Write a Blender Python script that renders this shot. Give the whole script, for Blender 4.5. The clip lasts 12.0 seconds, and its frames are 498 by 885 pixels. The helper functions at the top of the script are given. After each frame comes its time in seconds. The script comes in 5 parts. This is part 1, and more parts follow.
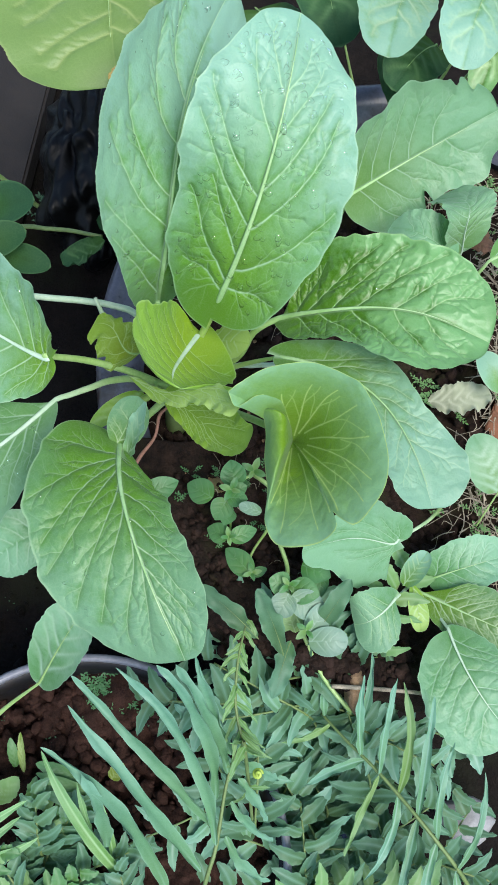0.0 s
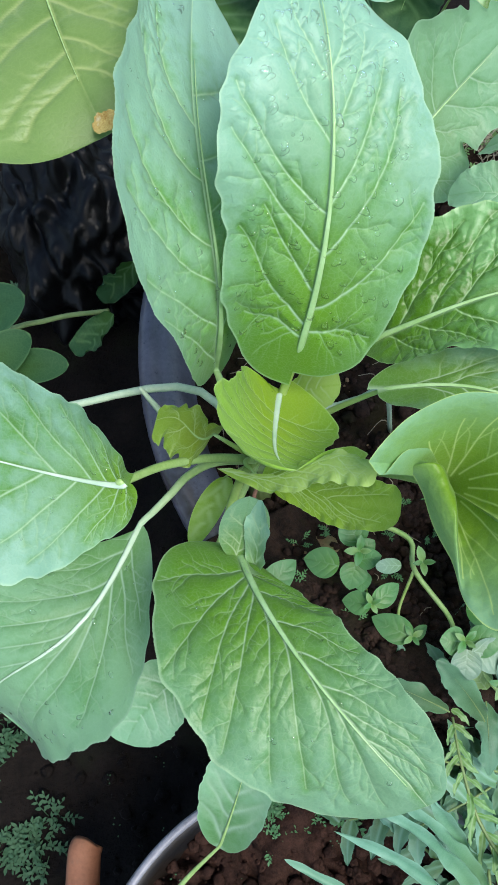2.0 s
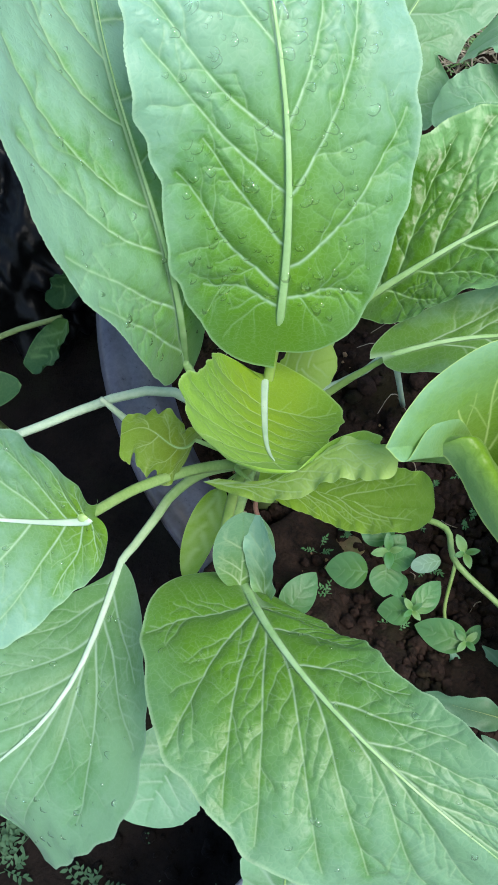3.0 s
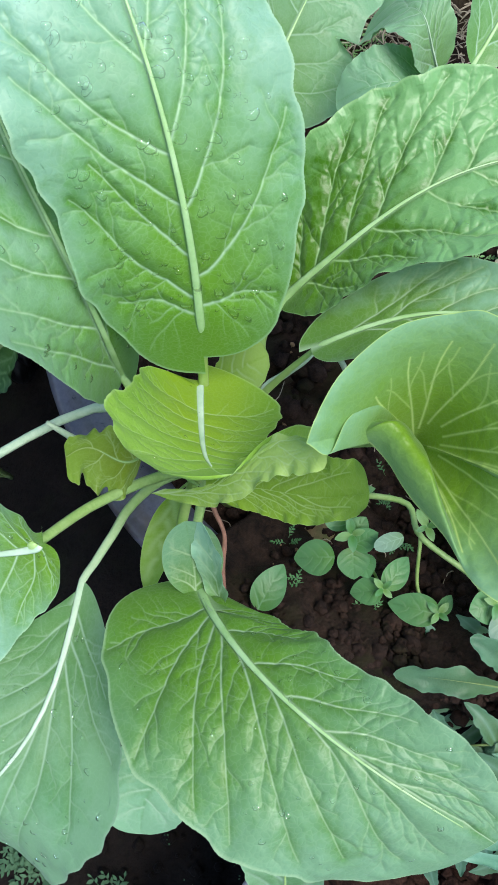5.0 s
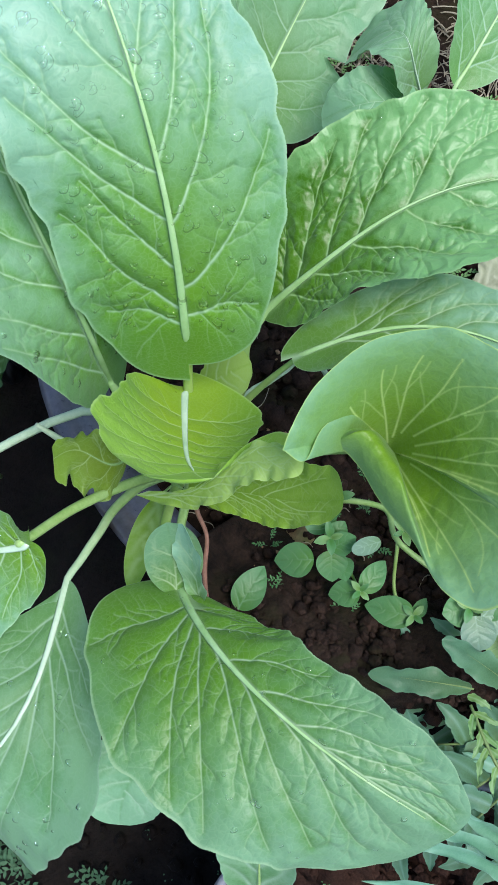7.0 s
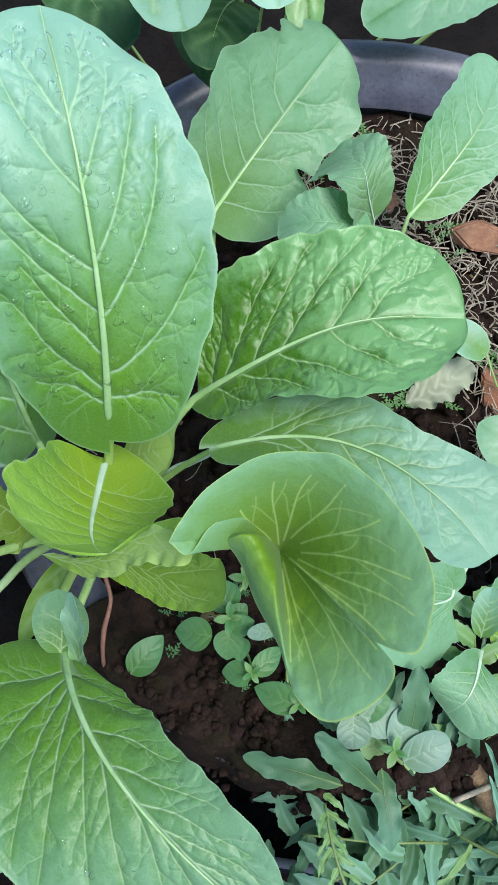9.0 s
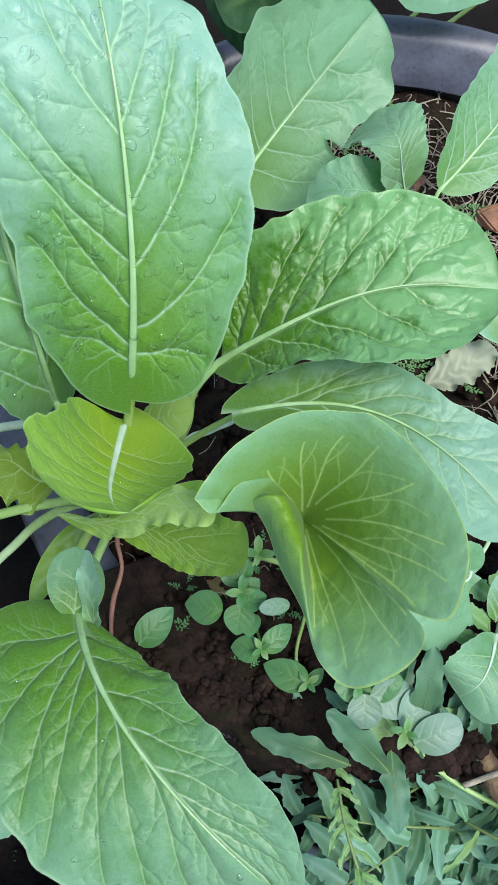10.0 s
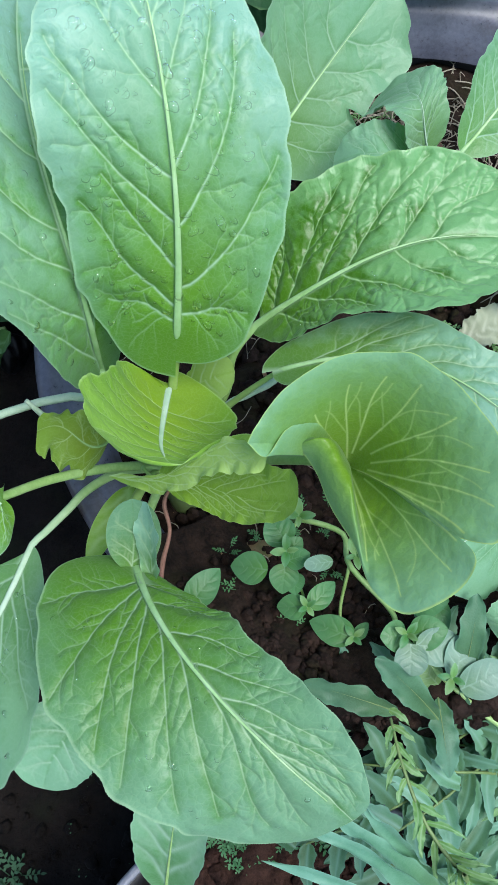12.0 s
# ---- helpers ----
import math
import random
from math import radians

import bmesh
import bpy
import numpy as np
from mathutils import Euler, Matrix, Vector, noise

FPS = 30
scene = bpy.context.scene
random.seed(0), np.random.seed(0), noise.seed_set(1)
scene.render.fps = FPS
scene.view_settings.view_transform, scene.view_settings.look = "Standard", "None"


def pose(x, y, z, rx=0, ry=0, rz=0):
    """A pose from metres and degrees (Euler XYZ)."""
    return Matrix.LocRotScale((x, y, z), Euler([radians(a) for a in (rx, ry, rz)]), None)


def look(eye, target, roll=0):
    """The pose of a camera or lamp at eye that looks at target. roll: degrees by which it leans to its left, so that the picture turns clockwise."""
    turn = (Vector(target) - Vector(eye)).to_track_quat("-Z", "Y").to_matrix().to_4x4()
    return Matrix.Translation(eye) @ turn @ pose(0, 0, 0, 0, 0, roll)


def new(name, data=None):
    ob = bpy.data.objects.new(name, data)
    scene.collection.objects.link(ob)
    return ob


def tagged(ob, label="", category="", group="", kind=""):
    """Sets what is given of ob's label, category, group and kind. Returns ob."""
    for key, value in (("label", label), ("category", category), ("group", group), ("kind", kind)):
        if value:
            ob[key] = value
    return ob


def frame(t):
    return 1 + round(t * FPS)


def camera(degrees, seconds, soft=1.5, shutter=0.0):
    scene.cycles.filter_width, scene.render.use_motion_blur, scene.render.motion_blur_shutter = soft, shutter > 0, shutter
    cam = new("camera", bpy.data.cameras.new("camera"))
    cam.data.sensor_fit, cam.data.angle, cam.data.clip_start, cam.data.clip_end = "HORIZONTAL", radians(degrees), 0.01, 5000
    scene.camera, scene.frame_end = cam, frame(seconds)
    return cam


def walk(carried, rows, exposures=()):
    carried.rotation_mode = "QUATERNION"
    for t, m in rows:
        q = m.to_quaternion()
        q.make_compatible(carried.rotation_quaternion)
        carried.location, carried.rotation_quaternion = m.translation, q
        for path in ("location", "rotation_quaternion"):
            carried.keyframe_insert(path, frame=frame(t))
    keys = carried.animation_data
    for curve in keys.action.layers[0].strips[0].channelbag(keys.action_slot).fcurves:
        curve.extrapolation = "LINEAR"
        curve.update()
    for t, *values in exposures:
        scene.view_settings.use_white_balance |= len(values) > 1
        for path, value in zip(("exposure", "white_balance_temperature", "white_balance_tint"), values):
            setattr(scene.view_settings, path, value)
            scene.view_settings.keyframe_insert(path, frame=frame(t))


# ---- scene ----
cam = camera(32.4, 12.0, soft=1.4)
PATH = [
    (0, (-0.024, 0.011, 0.902), (0.074, 0.613, -1.003), 8.7),
    (0.5, (-0.032, 0.026, 0.882), (0.055, 0.625, -1.024), 4.3),
    (1, (-0.045, 0.048, 0.863), (0.043, 0.653, -1.041), 0.1),
    (1.5, (-0.059, 0.071, 0.843), (0.028, 0.678, -1.061), -5.4),
    (2, (-0.076, 0.091, 0.82), (0.022, 0.69, -1.085), -9.5),
    (2.5, (-0.082, 0.12, 0.778), (0.004, 0.717, -1.129), -14.9),
    (3, (-0.062, 0.113, 0.742), (0.01, 0.716, -1.163), -20.4),
    (3.5, (-0.045, 0.102, 0.736), (0.009, 0.711, -1.168), -26.2),
    (3.7, (-0.038, 0.096, 0.741), (0.014, 0.702, -1.164), -27.6),
    (5.3, (-0.036, 0.105, 0.746), (0.018, 0.684, -1.168), -29.4),
    (5.5, (-0.036, 0.105, 0.746), (0.015, 0.687, -1.167), -30.0),
    (6, (-0.031, 0.104, 0.749), (0.022, 0.688, -1.163), -30.5),
    (6.5, (-0.029, 0.103, 0.751), (0.025, 0.684, -1.162), -31.0),
    (7, (-0.032, 0.099, 0.759), (0.041, 0.672, -1.156), -26.3),
    (7.5, (-0.02, 0.109, 0.745), (0.074, 0.716, -1.158), -16.2),
    (7.7, (-0.01, 0.1, 0.743), (0.09, 0.715, -1.157), -14.8),
    (9.3, (0.002, 0.094, 0.787), (0.188, 0.728, -1.1), -8.9),
    (9.5, (-0.003, 0.096, 0.783), (0.184, 0.728, -1.106), -8.3),
    (10, (-0.015, 0.089, 0.77), (0.168, 0.716, -1.12), -6.7),
    (10.5, (-0.018, 0.079, 0.765), (0.161, 0.701, -1.127), -6.8),
    (11, (-0.024, 0.085, 0.771), (0.157, 0.71, -1.121), -7.6),
    (11.5, (-0.033, 0.074, 0.776), (0.133, 0.708, -1.113), -9.8),
    (12, (-0.036, 0.071, 0.778), (0.111, 0.715, -1.109), -12.4),
]
EXPOSURE = [(0, 0.75, 6450, 10), (2.5, 0.79, 6550, 10), (3.5, 0.87, 6500, 10), (5.5, 0.75, 6450, 10), (7.5, 0.71, 6300, 10), (9.5, 0.69, 6300, 10), (10.5, 0.71, 6300, 10), (11.5, 0.73, 6350, 13), (12, 0.69, 6100, 8)]
walk(cam, [(t, look(eye, target, roll)) for t, eye, target, roll in PATH], EXPOSURE)

# ---- light ----
world = bpy.data.worlds.new("world")
scene.world = world
world.use_nodes = True
sky = world.node_tree.nodes.new("ShaderNodeTexSky")
sky.sky_type, sky.sun_disc = "NISHITA", False
sky.sun_elevation, sky.sun_rotation = radians(55), radians(160)
background = world.node_tree.nodes["Background"]
world.node_tree.links.new(sky.outputs[0], background.inputs[0])
background.inputs[1].default_value = 0.14
sun = new("sun", bpy.data.lights.new("sun", "SUN"))
sun.data.energy, sun.data.angle, sun.data.color = 2.6, radians(30), (1.0, 0.97, 0.92)
sun.matrix_world = look((0.45, -0.40, 1.9), (0.0, 0.2, 0.3))


# ---- materials ----
def nodes_of(name):
    mat = bpy.data.materials.new(name)
    mat.use_nodes = True
    tree = mat.node_tree
    return mat, tree, tree.nodes["Principled BSDF"], tree.nodes["Material Output"]


def ramp(tree, source, stops):
    node = tree.nodes.new("ShaderNodeValToRGB")
    while len(node.color_ramp.elements) < len(stops):
        node.color_ramp.elements.new(0.5)
    for el, (pos, col) in zip(node.color_ramp.elements, stops):
        el.position, el.color = pos, (*col, 1)
    tree.links.new(source, node.inputs[0])
    return node.outputs[0]


def noise_node(tree, vector, scale, detail=4.0, rough=0.6):
    node = tree.nodes.new("ShaderNodeTexNoise")
    node.inputs["Scale"].default_value, node.inputs["Detail"].default_value, node.inputs["Roughness"].default_value = scale, detail, rough
    tree.links.new(vector, node.inputs["Vector"])
    return node.outputs["Fac"]


def mix(tree, fac, a, b):
    node = tree.nodes.new("ShaderNodeMix")
    node.data_type = "RGBA"
    for sock, value in ((node.inputs["Factor"], fac), (node.inputs[6], a), (node.inputs[7], b)):
        if isinstance(value, (tuple, list)):
            sock.default_value = (*value, 1)
        elif isinstance(value, (int, float)):
            sock.default_value = value
        else:
            tree.links.new(value, sock)
    return node.outputs[2]


def math_node(tree, op, a, b=0.0):
    node = tree.nodes.new("ShaderNodeMath")
    node.operation = op
    for sock, value in zip(node.inputs, (a, b)):
        if isinstance(value, (int, float)):
            sock.default_value = value
        else:
            tree.links.new(value, sock)
    return node.outputs[0]


def bump(tree, height, strength, distance, normal=None):
    node = tree.nodes.new("ShaderNodeBump")
    node.inputs["Strength"].default_value, node.inputs["Distance"].default_value = strength, distance
    tree.links.new(height, node.inputs["Height"])
    if normal is not None:
        tree.links.new(normal, node.inputs["Normal"])
    return node.outputs[0]


def leaf_material(name, blade, pale, young, vein, rough=0.42, through_light=0.3, net=420.0, relief=0.17, sheen=0.10, blotch=22.0, spec=0.4, sharp=0.14, centre=0.5):
    """Leaf: noise-mottled blade with sky sheen and furrow shade put into its tone, yellow-green near the stalk, pale
    veins, a fine raised net, light that passes through.
    """
    mat, tree, bsdf, out = nodes_of(name)
    n, link = tree.nodes, tree.links
    coords = n.new("ShaderNodeTexCoord")
    veins = n.new("ShaderNodeAttribute")
    veins.attribute_name = "vein"
    age = n.new("ShaderNodeAttribute")
    age.attribute_name = "age"
    lit_tone = n.new("ShaderNodeAttribute")
    lit_tone.attribute_name = "lit_tone"
    info = n.new("ShaderNodeObjectInfo")
    large = noise_node(tree, coords.outputs["Object"], blotch, 3.0)
    fine = noise_node(tree, coords.outputs["Object"], 190.0, 4.0)
    tone = math_node(tree, "ADD", math_node(tree, "MULTIPLY", large, 0.7), math_node(tree, "MULTIPLY", fine, 0.3))
    tone = math_node(tree, "ADD", tone, lit_tone.outputs["Fac"])
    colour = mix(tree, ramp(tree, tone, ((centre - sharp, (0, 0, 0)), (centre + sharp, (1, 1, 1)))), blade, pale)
    colour = mix(tree, math_node(tree, "MULTIPLY", math_node(tree, "ADD", age.outputs["Fac"], math_node(tree, "MULTIPLY", math_node(tree, "SUBTRACT", large, 0.5), 0.5)), 1.0), colour, young)
    cells = n.new("ShaderNodeTexVoronoi")
    cells.feature = "DISTANCE_TO_EDGE"
    cells.inputs["Scale"].default_value = net
    warp = n.new("ShaderNodeTexNoise")
    warp.inputs["Scale"].default_value = 260.0
    link.new(coords.outputs["Object"], warp.inputs["Vector"])
    bent = n.new("ShaderNodeVectorMath")
    bent.operation = "MULTIPLY_ADD"
    bent.inputs[1].default_value = (0.0028, 0.0028, 0.0028)
    link.new(warp.outputs["Color"], bent.inputs[0])
    link.new(coords.outputs["Object"], bent.inputs[2])
    link.new(bent.outputs[0], cells.inputs["Vector"])
    threads = ramp(tree, cells.outputs["Distance"], ((0.0, (1, 1, 1)), (0.10, (0, 0, 0))))
    colour = mix(tree, math_node(tree, "MULTIPLY", threads, 0.11), colour, vein)
    colour = mix(tree, veins.outputs["Fac"], colour, vein)
    hue = n.new("ShaderNodeHueSaturation")
    link.new(colour, hue.inputs["Color"])
    link.new(math_node(tree, "ADD", math_node(tree, "MULTIPLY", info.outputs["Random"], 0.02), 0.49), hue.inputs["Hue"])
    link.new(math_node(tree, "ADD", math_node(tree, "MULTIPLY", info.outputs["Random"], 0.16), 0.92), hue.inputs["Value"])
    colour = hue.outputs[0]
    link.new(colour, bsdf.inputs["Base Color"])
    link.new(math_node(tree, "ADD", math_node(tree, "MULTIPLY", large, 0.2), rough - 0.1), bsdf.inputs["Roughness"])
    bsdf.inputs["Specular IOR Level"].default_value = spec
    bsdf.inputs["Sheen Weight"].default_value, bsdf.inputs["Sheen Roughness"].default_value = sheen, 0.6
    bsdf.inputs["Sheen Tint"].default_value = (0.75, 0.9, 1.0, 1)
    height = math_node(tree, "ADD", math_node(tree, "MULTIPLY", math_node(tree, "MINIMUM", cells.outputs["Distance"], 0.3), 2.0), math_node(tree, "MULTIPLY", fine, 0.8))
    normal = bump(tree, height, relief, 0.0006)
    link.new(normal, bsdf.inputs["Normal"])
    trans = n.new("ShaderNodeBsdfTranslucent")
    glow = mix(tree, 0.55, colour, young)
    link.new(glow, trans.inputs["Color"])
    link.new(normal, trans.inputs["Normal"])
    both = n.new("ShaderNodeMixShader")
    both.inputs[0].default_value = through_light
    link.new(bsdf.outputs[0], both.inputs[1])
    link.new(trans.outputs[0], both.inputs[2])
    link.new(both.outputs[0], out.inputs["Surface"])
    return mat


def plain_material(name, dark, light, scale, rough=0.6, relief=0.4, depth=0.002, metal=0.0, stain=None, spec=0.5):
    """Mottled surface with a grain at two scales and, if given, stains."""
    mat, tree, bsdf, out = nodes_of(name)
    coords = tree.nodes.new("ShaderNodeTexCoord").outputs["Object"]
    coarse = noise_node(tree, coords, scale, 6.0, 0.65)
    fine = noise_node(tree, coords, scale * 8, 5.0, 0.7)
    tone = math_node(tree, "ADD", math_node(tree, "MULTIPLY", coarse, 0.6), math_node(tree, "MULTIPLY", fine, 0.4))
    colour = mix(tree, ramp(tree, tone, ((0.35, (0, 0, 0)), (0.66, (1, 1, 1)))), dark, light)
    if stain:
        spots = noise_node(tree, coords, scale * 0.4, 5.0)
        colour = mix(tree, ramp(tree, spots, ((0.52, (0, 0, 0)), (0.66, (1, 1, 1)))), colour, stain)
    tree.links.new(colour, bsdf.inputs["Base Color"])
    tree.links.new(math_node(tree, "ADD", math_node(tree, "MULTIPLY", fine, 0.3), rough - 0.15), bsdf.inputs["Roughness"])
    bsdf.inputs["Metallic"].default_value = metal
    bsdf.inputs["Specular IOR Level"].default_value = spec
    tree.links.new(bump(tree, tone, relief, depth), bsdf.inputs["Normal"])
    return mat


# The second tone is bluish to paint the sky's sheen on the blade.
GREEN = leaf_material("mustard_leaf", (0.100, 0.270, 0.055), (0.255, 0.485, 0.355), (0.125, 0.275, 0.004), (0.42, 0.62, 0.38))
MATURE = leaf_material("mature_mustard_leaf", (0.088, 0.235, 0.050), (0.175, 0.36, 0.205), (0.095, 0.235, 0.008), (0.40, 0.57, 0.34))
BOWL = leaf_material("soft_mustard_leaf", (0.13, 0.30, 0.06), (0.215, 0.435, 0.25), (0.150, 0.30, 0.008), (0.42, 0.60, 0.18))
# High-contrast pale blotches paint whitish highlights onto the dark green blade.
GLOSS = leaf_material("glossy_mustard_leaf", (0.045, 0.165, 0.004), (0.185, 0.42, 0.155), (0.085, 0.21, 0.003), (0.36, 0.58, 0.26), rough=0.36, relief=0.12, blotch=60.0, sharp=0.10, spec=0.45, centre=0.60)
YOUNG = leaf_material("young_mustard_leaf", (0.17, 0.36, 0.016), (0.25, 0.46, 0.055), (0.24, 0.40, 0.010), (0.46, 0.66, 0.26), through_light=0.35)
BLUISH = leaf_material("bluish_mustard_leaf", (0.105, 0.30, 0.105), (0.215, 0.44, 0.255), (0.13, 0.28, 0.04), (0.37, 0.57, 0.39))
LIME = leaf_material("lime_young_leaf", (0.25, 0.46, 0.04), (0.37, 0.58, 0.15), (0.25, 0.46, 0.03), (0.48, 0.68, 0.32), through_light=0.35)
OLIVE = leaf_material("olive_young_leaf", (0.11, 0.21, 0.012), (0.17, 0.29, 0.03), (0.18, 0.26, 0.01), (0.36, 0.48, 0.20))
# Green leaf taken nearly to black: the shade is put into its colour.
SHADELEAF = leaf_material("shaded_leaf", (0.011, 0.042, 0.019), (0.022, 0.075, 0.034), (0.06, 0.13, 0.02), (0.10, 0.19, 0.08), rough=0.6, through_light=0.12, sheen=0.0, spec=0.12)
TARO = leaf_material("yellowing_taro_leaf", (0.12, 0.25, 0.045), (0.18, 0.32, 0.085), (0.20, 0.29, 0.025), (0.38, 0.50, 0.18), through_light=0.3)
FERN = leaf_material("fern_leaf", (0.038, 0.118, 0.060), (0.095, 0.225, 0.130), (0.08, 0.18, 0.05), (0.16, 0.32, 0.21), rough=0.5, net=500.0)
FERNBLUE = leaf_material("blue_green_fern_leaf", (0.090, 0.255, 0.155), (0.185, 0.395, 0.275), (0.13, 0.29, 0.10), (0.26, 0.46, 0.34), rough=0.45, net=500.0)
GRASSLEAF = leaf_material("light_grass_leaf", (0.12, 0.30, 0.085), (0.22, 0.43, 0.19), (0.14, 0.29, 0.05), (0.34, 0.54, 0.27), rough=0.5, net=500.0)
FERNLIGHT = leaf_material("light_fern_leaf", (0.12, 0.29, 0.08), (0.19, 0.37, 0.15), (0.15, 0.29, 0.05), (0.26, 0.42, 0.20), rough=0.5, net=500.0)
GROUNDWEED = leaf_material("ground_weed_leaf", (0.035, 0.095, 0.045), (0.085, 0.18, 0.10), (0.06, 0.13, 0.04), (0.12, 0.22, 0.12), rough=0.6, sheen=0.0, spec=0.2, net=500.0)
WEED = leaf_material("weed_leaf", (0.048, 0.17, 0.045), (0.105, 0.275, 0.115), (0.09, 0.25, 0.03), (0.16, 0.33, 0.15), net=500.0)
SILVER = leaf_material("silvery_weed_leaf", (0.10, 0.20, 0.14), (0.17, 0.29, 0.22), (0.16, 0.28, 0.13), (0.25, 0.38, 0.28), net=500.0, through_light=0.2)
DRYLEAF = leaf_material("dry_leaf", (0.18, 0.23, 0.13), (0.33, 0.37, 0.25), (0.22, 0.24, 0.15), (0.42, 0.44, 0.32), rough=0.7, through_light=0.15)
STALK = plain_material("pale_stalk", (0.22, 0.38, 0.10), (0.36, 0.52, 0.21), 60.0, 0.4, 0.2, 0.0006)
RIB = plain_material("pale_rib", (0.29, 0.48, 0.20), (0.40, 0.59, 0.32), 80.0, 0.42, 0.2, 0.0005)
WHITESTALK = plain_material("whitish_stalk", (0.36, 0.51, 0.35), (0.52, 0.65, 0.49), 60.0, 0.45, 0.2, 0.0005)
YELLOWSTALK = plain_material("yellow_green_stalk", (0.26, 0.40, 0.04), (0.40, 0.52, 0.10), 60.0, 0.4, 0.2, 0.0005)
FERNSTALK = plain_material("fern_stalk", (0.10, 0.16, 0.05), (0.18, 0.26, 0.09), 90.0, 0.55, 0.3, 0.0005)


def fading_stalk(name, near, far):
    """Stalk that turns from one pair of tones at its foot to another where it runs on as a midrib."""
    mat, tree, bsdf, out = nodes_of(name)
    coords = tree.nodes.new("ShaderNodeTexCoord").outputs["Object"]
    along = tree.nodes.new("ShaderNodeAttribute")
    along.attribute_name = "along"
    grain = noise_node(tree, coords, 70.0, 5.0, 0.65)
    tone = ramp(tree, grain, ((0.35, (0, 0, 0)), (0.66, (1, 1, 1))))
    tree.links.new(mix(tree, along.outputs["Fac"], mix(tree, tone, *near), mix(tree, tone, *far)), bsdf.inputs["Base Color"])
    bsdf.inputs["Roughness"].default_value = 0.42
    tree.links.new(bump(tree, grain, 0.2, 0.0006), bsdf.inputs["Normal"])
    return mat


GREENWHITE = fading_stalk("green_to_white_stalk", ((0.20, 0.34, 0.10), (0.32, 0.47, 0.20)), ((0.33, 0.48, 0.33), (0.47, 0.60, 0.46)))
GREENPALE = fading_stalk("green_to_pale_stalk", ((0.20, 0.34, 0.07), (0.33, 0.46, 0.14)), ((0.25, 0.44, 0.16), (0.36, 0.55, 0.27)))
YELLOWPALE = fading_stalk("yellow_to_pale_stalk", ((0.22, 0.36, 0.03), (0.34, 0.47, 0.08)), ((0.25, 0.44, 0.16), (0.36, 0.55, 0.27)))
SCORCH = plain_material("scorched_leaf", (0.30, 0.16, 0.02), (0.62, 0.50, 0.16), 160.0, 0.7, 0.3, 0.0006, stain=(0.55, 0.55, 0.42))
SOIL = plain_material("damp_soil", (0.003, 0.002, 0.002), (0.046, 0.028, 0.020), 60.0, 0.85, 0.9, 0.006, stain=(0.025, 0.022, 0.010), spec=0.15)
CLOD = plain_material("red_brown_clod", (0.009, 0.005, 0.004), (0.070, 0.034, 0.025), 90.0, 0.85, 0.8, 0.003, spec=0.15)
DARKCLOD = plain_material("dark_clod", (0.007, 0.0045, 0.004), (0.048, 0.028, 0.021), 90.0, 0.85, 0.8, 0.003, spec=0.15)
# Nearly black: shade from the surroundings is put into the earth colour.
EARTH = plain_material("shaded_ground", (0.004, 0.0035, 0.003), (0.016, 0.012, 0.010), 30.0, 0.85, 0.9, 0.008, stain=(0.012, 0.013, 0.007), spec=0.12)
PLASTIC = plain_material("black_pot_plastic", (0.006, 0.006, 0.007), (0.013, 0.013, 0.015), 45.0, 0.55, 0.15, 0.0006, stain=(0.016, 0.011, 0.008), spec=0.35)
RIMPLASTIC = plain_material("worn_grey_rim_plastic", (0.16, 0.165, 0.19), (0.26, 0.27, 0.31), 45.0, 0.38, 0.15, 0.0006)
DARKRIM = plain_material("worn_black_rim_plastic", (0.065, 0.068, 0.094), (0.125, 0.128, 0.172), 45.0, 0.32, 0.15, 0.0006, stain=(0.03, 0.022, 0.016))
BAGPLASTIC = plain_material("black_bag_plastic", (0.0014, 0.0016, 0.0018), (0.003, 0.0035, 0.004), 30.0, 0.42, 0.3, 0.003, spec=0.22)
STONE = plain_material("ochre_stone", (0.17, 0.10, 0.05), (0.38, 0.25, 0.14), 70.0, 0.85, 0.8, 0.004, stain=(0.14, 0.14, 0.05))
BRICK = plain_material("orange_brick", (0.19, 0.085, 0.045), (0.36, 0.19, 0.11), 80.0, 0.85, 0.7, 0.003, stain=(0.10, 0.06, 0.04))
TERRA = plain_material("terracotta", (0.20, 0.075, 0.035), (0.30, 0.13, 0.07), 40.0, 0.75, 0.4, 0.002, stain=(0.14, 0.09, 0.06))
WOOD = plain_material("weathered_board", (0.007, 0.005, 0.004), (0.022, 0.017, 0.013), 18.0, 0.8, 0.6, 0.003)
STRAW = plain_material("dry_straw", (0.13, 0.105, 0.070), (0.48, 0.43, 0.33), 70.0, 0.8, 0.2, 0.0005)
TWIG = plain_material("reddish_twig", (0.16, 0.075, 0.05), (0.30, 0.15, 0.105), 90.0, 0.7, 0.4, 0.0008)
BLUEPLASTIC = plain_material("dark_blue_plastic", (0.02, 0.035, 0.09), (0.04, 0.065, 0.15), 40.0, 0.4, 0.2, 0.001)
GREYPLASTIC = plain_material("grey_plastic_scrap", (0.25, 0.25, 0.25), (0.42, 0.42, 0.41), 40.0, 0.5, 0.2, 0.001)
WATER, water_tree, water_bsdf, water_out = nodes_of("water_drop")
water_bsdf.inputs["Base Color"].default_value = (1, 1, 1, 1)
water_bsdf.inputs["Roughness"].default_value, water_bsdf.inputs["IOR"].default_value = 0.02, 1.33
water_bsdf.inputs["Transmission Weight"].default_value = 1.0
clear = water_tree.nodes.new("ShaderNodeBsdfTransparent")
thin_water = water_tree.nodes.new("ShaderNodeMixShader")
thin_water.inputs[0].default_value = 0.6
water_tree.links.new(water_bsdf.outputs[0], thin_water.inputs[1])
